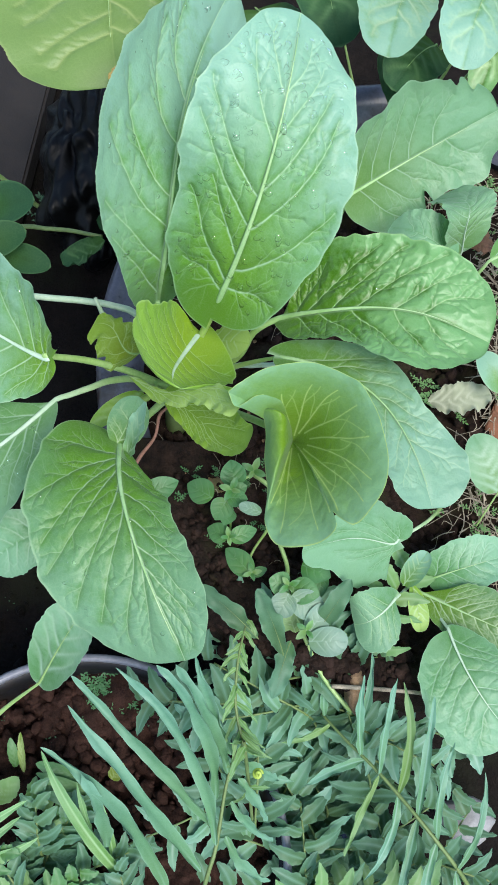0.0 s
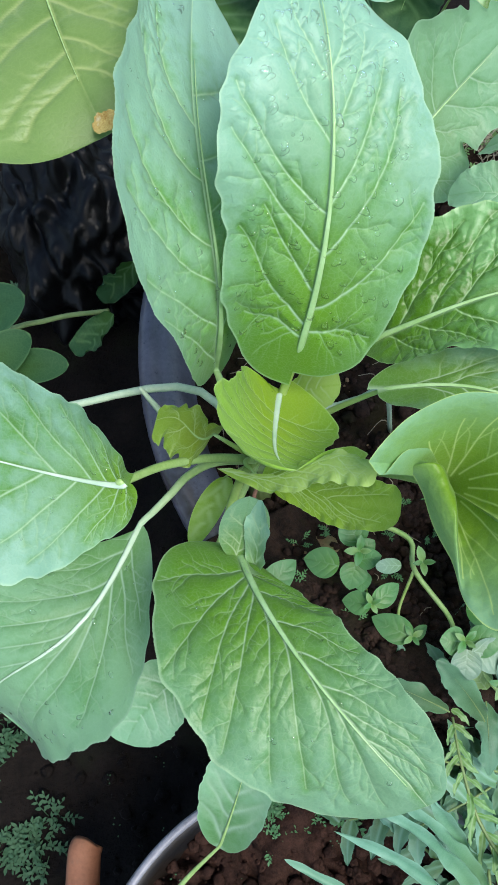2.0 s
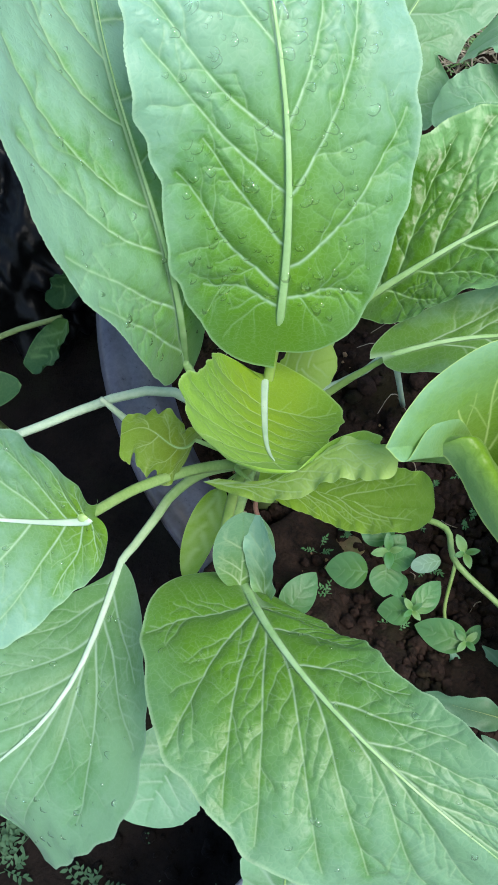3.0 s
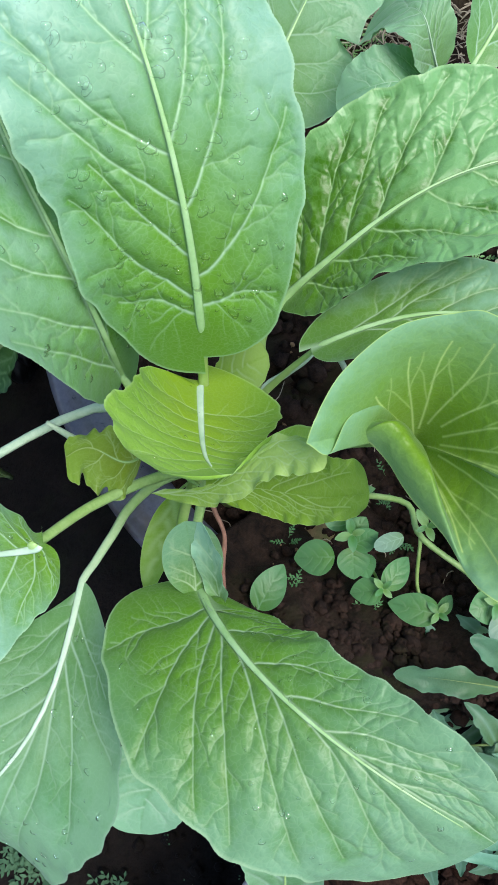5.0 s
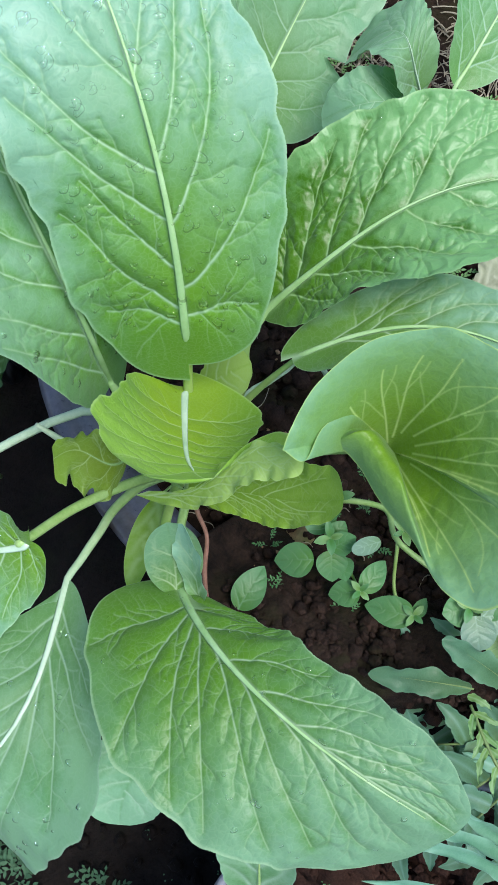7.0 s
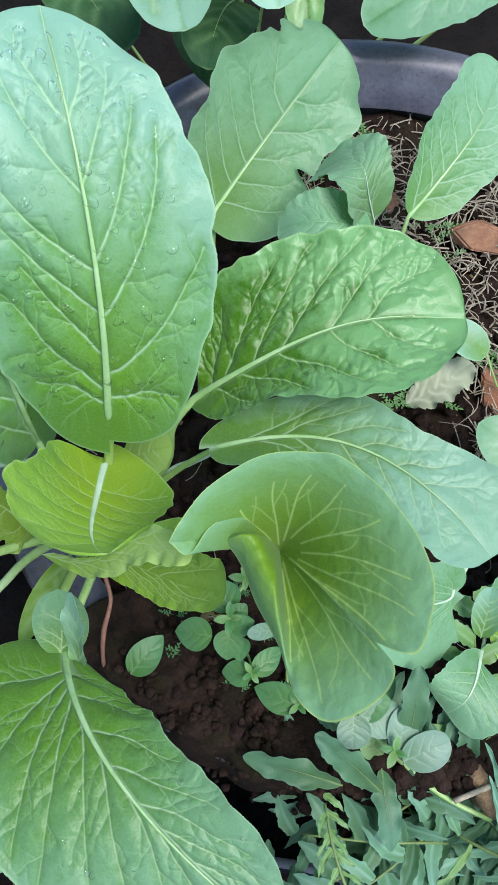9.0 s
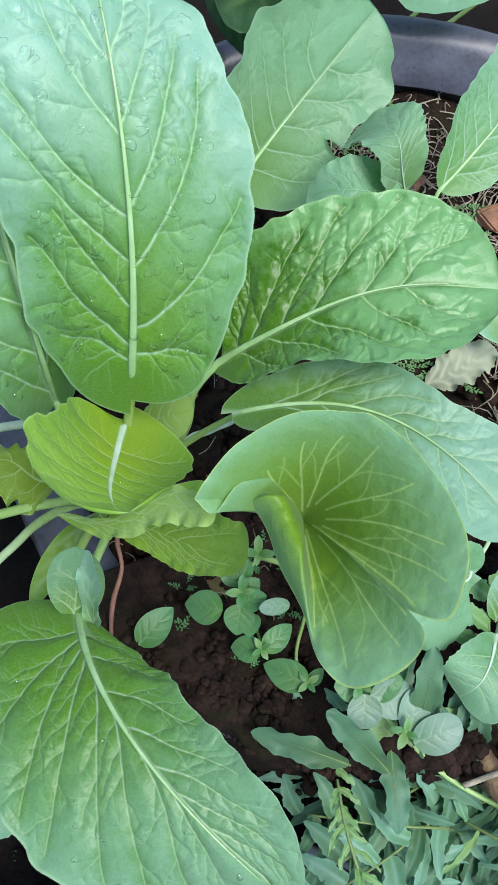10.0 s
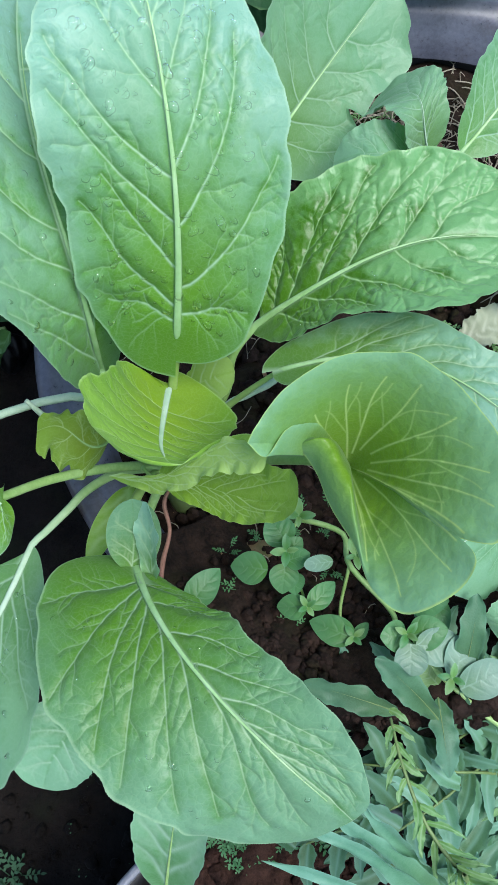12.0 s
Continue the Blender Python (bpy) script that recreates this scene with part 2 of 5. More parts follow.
water_tree.links.new(clear.outputs[0], thin_water.inputs[2])
water_tree.links.new(thin_water.outputs[0], water_out.inputs["Surface"])


# ---- builders ----
def leaf_surface(p0, p1, p2, wl, wr, m=0.5, e=0.5, cup=(0.3, 0.3), roll=0.0, twist=0.0, lobe=(0.0, 0.0), trim=(0, 0, 0, 0, 0, 0), sway=0.0, nu=40, nv=20):
    """Blade of a leaf: midrib through p0, p1, p2; half widths wl and wr; m: place of the greatest width; e: bluntness of the ends;
    cup: bend of each half upwards; roll, twist: turn about the midrib; lobe: how far the base corners hang back; trim: waves of the margin on each side; sway: sideways bend of the midrib."""
    p0, p1, p2 = (np.array(p, float) for p in (p0, p1, p2))
    c = 2 * p1 - (p0 + p2) / 2
    u = np.linspace(0.0, 1.0, nu)[:, None]
    v = np.linspace(-1.0, 1.0, nv)[None, :]
    mid = (1 - u) ** 2 * p0 + 2 * u * (1 - u) * c + u * u * p2
    tan = 2 * (1 - u) * (c - p0) + 2 * u * (p2 - c)
    length = np.linalg.norm(np.diff(mid, axis=0), axis=1).sum()
    tan /= np.linalg.norm(tan, axis=1)[:, None]
    side = np.cross(tan, np.array((0.0, -0.25, 1.0)))
    side /= np.linalg.norm(side, axis=1)[:, None]
    mid = mid + sway * np.sin(2 * np.pi * u) * side
    nor = np.cross(side, tan)
    r = roll + twist * (u - 0.5)
    s, n = side * np.cos(r) + nor * np.sin(r), nor * np.cos(r) - side * np.sin(r)
    a = e * m / (1 - m)
    prof = np.clip(u, 0, 1) ** a * np.clip(1 - u, 0, 1) ** e / (m ** a * (1 - m) ** e)
    waves = [np.sin(k * np.pi * u) for k in (2, 3, 4)]
    half = np.where(v < 0, wl * (1 + sum(q * w for q, w in zip(trim[:3], waves))), wr * (1 + sum(q * w for q, w in zip(trim[3:], waves)))) * prof
    k = np.where(v < 0, cup[0], cup[1]) + 1e-4
    across, up = half * np.sin(k * v) / k, half * (1 - np.cos(k * v)) / np.abs(k) * np.sign(k)
    back = np.where(v < 0, lobe[0], lobe[1]) * v * v * (1 - u) ** 3
    pts = mid[:, None, :] + across[..., None] * s[:, None, :] + up[..., None] * n[:, None, :] - back[..., None] * tan[:, None, :]
    return pts, n, half, length, u, v


def link_mesh(name, mesh, material, parent=None, label="", smooth=True):
    mesh.materials.append(material)
    if smooth:
        mesh.polygons.foreach_set("use_smooth", [True] * len(mesh.polygons))
    ob = new(name, mesh)
    if parent is not None:
        ob.parent = parent
        if parent.parent is None:
            ob.matrix_parent_inverse = parent.matrix_basis.inverted()
    return tagged(ob, label=label)


def grid_mesh(name, pts, closed=False):
    nu, nv = pts.shape[:2]
    mesh = bpy.data.meshes.new(name)
    i = np.arange(nu * nv).reshape(nu, nv)
    a, b, c, d = i[:-1, :-1], i[1:, :-1], i[1:, 1:], i[:-1, 1:]
    faces = np.stack([a, d, c, b], -1).reshape(-1, 4)
    if closed:
        a, b, c, d = i[:-1, -1], i[1:, -1], i[1:, 0], i[:-1, 0]
        faces = np.concatenate([faces, np.stack([a, d, c, b], -1).reshape(-1, 4)])
    mesh.from_pydata(pts.reshape(-1, 3).tolist(), [], faces.tolist())
    return mesh


def smooth_path(points, n):
    """A smooth line through the points."""
    p = np.array(points, float)
    if len(p) == 2:
        return p[0] + (p[1] - p[0]) * np.linspace(0, 1, n)[:, None]
    q = np.concatenate([[2 * p[0] - p[1]], p, [2 * p[-1] - p[-2]]])
    out = []
    for s in np.linspace(0, len(p) - 1 - 1e-6, n):
        k, f = int(s), s - int(s)
        a, b, c, d = q[k:k + 4]
        out.append(0.5 * (2 * b + (c - a) * f + (2 * a - 5 * b + 4 * c - d) * f * f + (3 * b - a - 3 * c + d) * f ** 3))
    return np.array(out)


def tube_points(points, r0, r1, n=14, sides=8, flat=1.0):
    """A tube along a smooth line. r0: the radius at the start (r1 at the end), or one for each point; flat: its height as a share of its width, or one for each point."""
    line = smooth_path(points, n)
    tan = np.gradient(line, axis=0)
    tan /= np.linalg.norm(tan, axis=1)[:, None] + 1e-9
    side = np.cross(tan, (0.03, -0.25, 1.0))
    side /= np.linalg.norm(side, axis=1)[:, None] + 1e-9
    up = np.cross(side, tan)
    a = np.linspace(0, 2 * np.pi, sides, endpoint=False)
    along = np.linspace(0, 1, n)
    r0 = np.linspace(r0, r1, n) if r1 is not None else np.interp(along, np.linspace(0, 1, len(r0)), r0)
    flat = np.interp(along, np.linspace(0, 1, np.size(flat)), np.ravel(flat))
    return line[:, None, :] + r0[:, None, None] * (np.cos(a)[None, :, None] * side[:, None, :] + flat[:, None, None] * np.sin(a)[None, :, None] * up[:, None, :])


def tube(name, points, r0, r1, material, parent=None, label="", n=14, sides=8, flat=1.0, along=None):
    pts = tube_points(points, r0, r1, n, sides, flat)
    ends = np.repeat(pts.mean(1, keepdims=True), sides, axis=1)
    pts = np.concatenate([ends[:1], pts, ends[-1:]])
    mesh = grid_mesh(name, pts, closed=True)
    if along is not None:
        rings = np.interp(np.linspace(0, 1, len(pts)), np.linspace(0, 1, len(along)), along)
        mesh.attributes.new("along", "FLOAT", "POINT").data.foreach_set("value", np.repeat(rings, sides).astype(np.float32))
    return link_mesh(name, mesh, material, parent, label)


def empty(name, place, label, category, group="", kind=""):
    ob = new(name)
    ob.empty_display_size = 0.02
    ob.matrix_basis = Matrix.Translation(place)
    return tagged(ob, label, category, group, kind)


def draw_veins(x, y, rows, half, length, primaries, radius, rng, rib):
    """Side veins as (start on the midrib, end along it, end across it, curve), which fork twice. Returns how pale each place is, and the distances to the veins of each order."""
    shape = x.shape
    pale, gaps = np.zeros(shape), [np.full(shape, 0.02) for _ in range(3)]
    fine = 0.9 * (rows[1] - rows[0])
    reach_of = (0.010, 0.005, 0.0025)

    def stroke(p, q, thick, level, strength):
        lo, hi = np.searchsorted(rows, (min(p[0], q[0]) - reach_of[level], max(p[0], q[0]) + reach_of[level]))
        if hi <= lo:
            return
        dx, dy = q[0] - p[0], q[1] - p[1]
        gx, gy = x[lo:hi], y[lo:hi]
        f = np.clip(((gx - p[0]) * dx + (gy - p[1]) * dy) / (dx * dx + dy * dy + 1e-12), 0, 1)
        d = np.sqrt((gx - p[0] - f * dx) ** 2 + (gy - p[1] - f * dy) ** 2)
        np.minimum(gaps[level][lo:hi], d, out=gaps[level][lo:hi])
        np.maximum(pale[lo:hi], np.exp(-(d / max(thick, fine)) ** 2) * strength, out=pale[lo:hi])

    def inside(px, py):
        row = int(np.clip(px / length, 0, 1) * (len(rows) - 1))
        edge = half[row, -1 if py > 0 else 0]
        col = int(np.clip((py / max(edge, 1e-5) + 1) / 2, 0, 1) * (shape[1] - 1))
        return 0 < px < length * 0.985 and abs(py) < edge * 0.96, row, col

    forks, scale = [], min(1.0, max(0.3, length / 0.11))
    radius *= max(0.55, scale)
    for u0, u1, v1, g in primaries:
        steps, line = 22, []
        wob = rng.uniform(0, 6)
        for k in range(steps + 1):
            f = k / steps
            uu, vv = u0 + (u1 - u0) * f, v1 * f ** g
            row = int(np.clip(uu, 0, 1) * (len(rows) - 1))
            line.append((uu * length + scale * 0.0006 * math.sin(9 * f + wob), vv * half[row, -1 if v1 > 0 else 0] + scale * 0.0007 * math.sin(7 * f + 2 * wob) * min(1.0, 4 * f)))
        for k in range(steps):
            f = k / steps
            stroke(line[k], line[k + 1], radius * (1.25 - 0.85 * f), 0, 0.95 - 0.40 * f)
            if k in (4, 7, 10, 13, 16, 19) and length > 0.04:
                way = math.atan2(line[k + 1][1] - line[k][1], line[k + 1][0] - line[k][0])
                outward = 1 if v1 > 0 else -1
                turn = outward * (rng.uniform(0.5, 0.85) if rng.rand() < 0.62 else -rng.uniform(0.45, 0.8))
                forks.append((line[k], way + turn, -0.35 * turn, scale * rng.uniform(0.010, 0.022) * (1 - 0.4 * f), radius * 0.52, 1))
    while forks:
        p, way, bend, reach, thick, level = forks.pop(0)
        gone, step, wob, next_fork = 0.0, 0.0013, rng.uniform(0, 6), rng.uniform(0.0025, 0.005)
        while gone < reach:
            q = (p[0] + step * math.cos(way), p[1] + step * math.sin(way))
            ok, row, col = inside(*q)
            if not ok or (q[1] > 0) != (p[1] > 0) or (gone > 0.003 and min(gaps[0][row, col], gaps[1][row, col] if level == 2 or gone > 0.005 else 1) < 0.0008):
                break
            stroke(p, q, thick * (1 - 0.5 * gone / reach), level, (0, 0.44, 0.20)[level] * (1 - 0.4 * gone / reach))
            p, gone = q, gone + step
            way += step / reach * bend + 0.16 * math.sin(gone * 700 + wob)
            if level == 1 and gone > next_fork:
                turn = rng.choice((-1, 1)) * rng.uniform(0.8, 1.3)
                forks.append((p, way + turn, -0.2 * turn, rng.uniform(0.004, 0.010), thick * 0.7, 2))
                next_fork = gone + rng.uniform(0.0025, 0.005)
    return pale, gaps


def usual_veins(count, rng):
    """Evenly spaced side veins for a leaf whose own are not given."""
    out = []
    for side in (-1, 1):
        for k in range(count):
            u0 = 0.03 + 0.74 * (k + 0.4 * (side > 0) + rng.uniform(0, 0.25)) / count
            out.append((u0, u0 + (0.30 + rng.uniform(-0.03, 0.03)) * (1 - 0.62 * u0), side * (0.92 - 0.40 * u0), rng.uniform(0.72, 0.95)))
    return out


def leaf(plant, p0, p1, p2, wl, wr, m=0.5, e=0.5, cup=(0.3, 0.3), roll=0.0, twist=0.0, lobe=(0.0, 0.0), material=None, stalk=None, stalk_material=None,
         veins=7, wave=(0.0, 3.0), crinkle=0.0, seed=1, size=(90, 56), rib=0.0016, label="", young=0.9, name="leaf", depth=0.0009, rib_to=0.74, vein_width=0.00036, ragged=(0.02, 4.0),
         stalk_radius=0.003, nibble=0.007, pale_sheen=1.0, rib_material=None, trim=(0, 0, 0, 0, 0, 0), sway=0.0, tuck=0.0, side_veins=(), puff=(1.0, 0.42, 0.16), pucker=0.0, notch=(), taper=1.5):
    """One leaf of a plant: blade with side veins in furrows and puffed fields between, and its stalk that runs on as midrib.
    tuck: share of the blade that hangs back over the stalk; notch: (side, place, half width, depth) cuts in the margin."""
    rng = np.random.RandomState(seed)
    nu, nv = size
    pts, n, half, length, u, v = leaf_surface(p0, p1, p2, wl, wr, m, e, cup, roll, twist, lobe, trim, sway, nu, nv)
    centre = pts[:, nv // 2].copy()
    a = np.abs(v) + 0 * u
    uu = u + 0 * v
    x, y = uu * length, v * half
    pale, gaps = draw_veins(x, y, u[:, 0] * length, half, length, side_veins or usual_veins(veins, rng), vein_width, rng, rib) if veins or side_veins else (np.zeros((nu, nv)), [np.full((nu, nv), 0.02)] * 3)
    dm = np.abs(y)
    on_rib = np.clip((uu - tuck) * 40 + 1, 0, 1)
    pale = np.maximum(pale, 0.9 * on_rib * np.exp(-(dm / (rib * (0.10 + 0.66 * (1 - uu) ** 1.4))) ** 2))
    scale = min(1.0, max(0.25, length / 0.11))
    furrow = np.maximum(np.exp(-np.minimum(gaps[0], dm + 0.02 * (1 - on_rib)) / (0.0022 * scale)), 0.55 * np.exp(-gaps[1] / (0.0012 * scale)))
    nor = np.cross(np.gradient(pts, axis=1), np.gradient(pts, axis=0))
    nor /= np.linalg.norm(nor, axis=2)[..., None] + 1e-12
    flip = np.sign((nor * n[:, None, :]).sum(2).mean()) or 1.0
    nor *= flip
    ph = rng.uniform(0, 6, 6)
    soft = vein_width * 0.8
    ridge = [np.exp(-np.sqrt(g * g + soft * soft) / (w * scale)) for g, w in zip((np.minimum(gaps[0], dm * 1.3 + 0.02 * (1 - on_rib)), gaps[1], gaps[2]), (0.0034, 0.0016, 0.0009))]
    lift = -depth * max(scale, 0.45) * sum(r * q for r, q in zip(ridge, puff))
    lift = lift + wave[0] * (np.sin(wave[1] * 6.283 * uu + ph[0] + 0.8 * v) + 0.5 * np.sin(wave[1] * 2.3 * 6.283 * uu + ph[1])) * a ** 3 * np.clip(uu * 6, 0, 1)
    if crinkle or pucker:
        bumps = np.array([crinkle * (noise.noise(Vector((p * 75 + ph[0], q * 95 + ph[1], ph[2]))) * 1.5 + 0.6 * noise.noise(Vector((p * 190, q * 190, ph[3])))) - pucker * abs(noise.noise(Vector((p * 130 + ph[4], q * 130, ph[5])))) for p, q in zip(x.ravel(), y.ravel())]).reshape(nu, nv)
        lift = lift + bumps * (1 - 0.8 * ridge[0]) * np.clip(a * 4, 0, 1)
    pts = pts + nor * (lift * np.clip((1 - uu) * 12 + 0.2, 0, 1) * np.clip(uu * 14 - 0.1, 0, 1))[..., None]
    if ragged[0]:
        lobes = np.where(v < 0, np.sin(ragged[1] * 6.283 * uu + ph[3]) + 0.6 * np.sin(ragged[1] * 2.7 * 6.283 * uu + ph[4]), np.sin(ragged[1] * 6.283 * uu + ph[5]) + 0.6 * np.sin(ragged[1] * 2.3 * 6.283 * uu + ph[0]))
        pts = pts + (pts - pts[:, nv // 2:nv // 2 + 1]) * (ragged[0] * lobes * a ** 3)[..., None]
    if nibble:
        edge = (rng.rand(nu, 1) - 0.5 + 0.8 * np.sin(uu[:, :1] * 90 + ph[2])) * nibble * (a > 0.9)
        pts = pts + (pts - pts.mean(1, keepdims=True)) * edge[..., None]
    for side, at, wide, deep in notch:
        pull = deep * (0.5 - 0.5 * np.cos(np.pi * np.clip(1 - np.abs(uu - at) / wide, 0, 1))) * np.where(v * side > 0, a ** 2, 0)
        pts = pts + (centre[:, None] - pts) * pull[..., None]
    mesh = grid_mesh(name, pts if flip < 0 else pts[:, ::-1])
    if flip > 0:
        pale, furrow, uu, a, half, v = pale[:, ::-1], furrow[:, ::-1], uu[:, ::-1], a[:, ::-1], half[:, ::-1], v[:, ::-1]
    pale = np.maximum(pale, 0.5 * np.clip((a - 0.972) / 0.02, 0, 1) * np.clip((1 - uu) * 40, 0, 1))
    mesh.attributes.new("vein", "FLOAT", "POINT").data.foreach_set("value", pale.ravel().astype(np.float32))
    tint = np.clip(young * 1.35 * np.exp(-((uu / 0.55) ** 2 + (a * half / (0.30 * length)) ** 2)), 0, 1)
    mesh.attributes.new("age", "FLOAT", "POINT").data.foreach_set("value", tint.ravel().astype(np.float32))
    # Painted light: paler to tip and margin as sky sheen, darker in furrows.
    mesh.attributes.new("lit_tone", "FLOAT", "POINT").data.foreach_set("value", (0.30 * pale_sheen * (np.clip(1.15 * uu + 0.25 * a * a, 0, 1) - 0.42) - 0.22 * (furrow - 0.25)).ravel().astype(np.float32))
    uv = np.stack([uu * length, v * half + 0.5], -1).reshape(-1, 2)
    loops = np.zeros(len(mesh.loops), np.int32)
    mesh.loops.foreach_get("vertex_index", loops)
    mesh.uv_layers.new(name="uv").data.foreach_set("uv", uv[loops].ravel().astype(np.float32))
    blade = link_mesh(name, mesh, material, plant, label)
    rows = np.clip((np.linspace(tuck, max(rib_to, tuck + 0.05), 9) * (nu - 1)).astype(int), 0, nu - 1)
    run = centre[rows] + n[rows] * 0.0002
    thin = 0.10 + 0.90 * np.linspace(1.0, 0.0, 9) ** taper if rib_to else np.full(9, 0.1)
    if stalk is not None and not tuck:
        stem = smooth_path([*stalk, tuple(run[0]), tuple(run[1])], 5 * len(stalk) + 6)
        near = np.linalg.norm(stem - run[0], axis=1).argmin()
        stem = stem[:max(near, 2)]
        line = np.concatenate([stem, run]) if rib_to else np.concatenate([stem, run[:2]])
        radii = np.concatenate([np.linspace(stalk_radius, rib * 0.86, len(stem)), rib * 0.80 * thin])[:len(line)]
        flat = np.concatenate([np.linspace(0.85, 0.5, len(stem)), np.linspace(0.36, 0.22, 9)])[:len(line)]
        tube("stalk", [tuple(q) for q in line], radii, None, rib_material or stalk_material or STALK, blade, n=60, flat=flat, along=np.concatenate([np.linspace(-0.5, 0.8, len(stem)).clip(0, 1), np.ones(9)])[:len(line)])
        return blade
    if stalk is not None:
        tube("stalk", [*stalk, tuple(run[0] - n[rows[0]] * 0.004), tuple(run[1] - n[rows[1]] * 0.003)], stalk_radius, rib * 0.8, stalk_material or STALK, blade, n=26, flat=0.8, along=np.zeros(3))
    if rib_to:
        start = run[0] - (run[1] - run[0]) * 0.35 - n[rows[0]] * 0.0012
        tube("midrib", [tuple(start), *(tuple(q) for q in run)], np.concatenate([[rib * 0.55], rib * 0.85 * thin]), None, rib_material or stalk_material or RIB, blade, n=40, flat=0.32, along=np.ones(3))
    return blade


def bowl_leaf(plant, centre, rim, crest, material, seed=1, size=(230, 780), rays=(), label="", young=1.0, pale_sheen=1.0, stalk=None):
    """A leaf gathered into a bowl: blade spun from its low middle to a closed wavy margin; crest: share of the margin, as (from, to), that rolls outwards."""
    rng = np.random.RandomState(seed)
    nr, ns = size
    c = np.array(centre, float)
    closed = smooth_path([*rim, rim[0]], ns + 1)[:-1]
    s = np.linspace(0, 1, ns, endpoint=False)
    over = np.clip(np.minimum(s - crest[0], crest[1] - s) / 0.05, 0, 1)[:, None]
    over = over * over * (3 - 2 * over)
    flat = closed - c
    r = np.linspace(0, 1, nr)[:, None, None]
    steer = c + flat * (0.55 - 0.20 * over)
    steer[:, 2:] = c[2] + flat[:, 2:] * 0.86
    steer[:, 2:] += over * (2 * crest[2] - 0.5 * c[2] - 0.5 * closed[:, 2:] - steer[:, 2:])
    even = closed.copy()
    for _ in range(260):
        even = 0.25 * np.roll(even, 1, 0) + 0.5 * even + 0.25 * np.roll(even, -1, 0)
    near = np.clip(1 - np.abs(s - 0.465) / 0.12, 0, 1)[:, None]
    near = near * near * (3 - 2 * near)
    even = closed + (even - closed) * near
    line = (1 - r) ** 2 * c + 2 * r * (1 - r) * (steer + (even - closed) * (0.55, 0.55, 0.86)) + r * r * even + (closed - even) * r ** 7
    rr = r[..., 0] + 0 * s[None]
    line[..., 2] += 0.0009 * rr ** 3 * np.sin(s * 6.283 * 13 + 2 * np.sin(s * 30))[None]
    mask = np.zeros((nr, ns))
    for aim, reach in rays:
        def branch(q, f, r0, r1, width, level, spread=0):
            steps = np.linspace(r0, r1, 16)
            drift = rng.uniform(-0.012, 0.012) + (0.0, 0.03 * spread)[level]
            for a0, a1 in zip(steps[:-1], steps[1:]):
                ends = []
                for w in (a0, a1):
                    g = (w - r0) / max(r1 - r0, 1e-6)
                    i, j = w * (nr - 1), ((f + drift * g + 0.004 * math.sin(5 * g + q)) % 1.0) * ns
                    i0, j0 = int(i), int(j)
                    i1, j1, fi, fj = min(i0 + 1, nr - 1), (j0 + 1) % ns, i - i0, j - j0
                    j0 %= ns
                    ends.append((1 - fi) * ((1 - fj) * line[i0, j0] + fj * line[i0, j1]) + fi * ((1 - fj) * line[i1, j0] + fj * line[i1, j1]))
                e0, e1 = ends
                d = e1 - e0
                t = np.clip(((line - e0) @ d) / (d @ d + 1e-12), 0, 1)
                gap = ((line - e0 - t[..., None] * d) ** 2).sum(2)
                wide = max(width * (1 - 0.5 * (a0 - r0) / (1 - r0 + 1e-6)), 0.00026)
                np.maximum(mask, np.exp(-gap / wide ** 2) * (0.95, 0.55)[level], out=mask)
            if level == 0:
                for at, way in ((0.3, -1), (0.5, 1)):
                    m = r0 + (r1 - r0) * at
                    branch(q + at * 7, f + drift * at + 0.004 * math.sin(5 * at + q), m, min(0.92, m + rng.uniform(0.2, 0.34)), width * 0.8, 1, way)
        branch(rng.uniform(0, 6), aim, 0.05 + 0.16 * rng.rand(), reach, 0.00062 if 0.40 < aim < 0.52 else 0.00046, 0)
    mask = np.maximum(mask, 0.9 * np.clip((rr - 0.985) / 0.01, 0, 1))
    ripple = np.array([noise.noise(Vector(q) * 70) + 0.5 * noise.noise(Vector(q) * 170) + 0.22 * noise.noise(Vector(q) * 380) for q in line.reshape(-1, 3)]).reshape(nr, ns)
    line[..., 2] += 0.0010 * ripple * np.clip(rr * 3, 0, 1)
    mesh = grid_mesh("leaf", line, closed=True)
    tint = young * np.clip(1.3 - 1.2 * rr + 0.35 * over[:, 0][None], 0, 1)
    mesh.attributes.new("vein", "FLOAT", "POINT").data.foreach_set("value", mask.ravel().astype(np.float32))
    mesh.attributes.new("age", "FLOAT", "POINT").data.foreach_set("value", tint.ravel().astype(np.float32))
    # Sky sheen painted as a paler tone towards the rim.
    mesh.attributes.new("lit_tone", "FLOAT", "POINT").data.foreach_set("value", (0.26 * pale_sheen * (rr - 0.5)).ravel().astype(np.float32))
    loops = np.zeros(len(mesh.loops), np.int32)
    mesh.loops.foreach_get("vertex_index", loops)
    mesh.uv_layers.new(name="uv").data.foreach_set("uv", line[..., :2].reshape(-1, 2)[loops].ravel().astype(np.float32))
    blade = link_mesh("leaf", mesh, material, plant, label)
    if stalk:
        tube("stalk", [*stalk, (centre[0], centre[1], centre[2] - 0.002)], 0.003, 0.002, STALK, blade)
    return blade


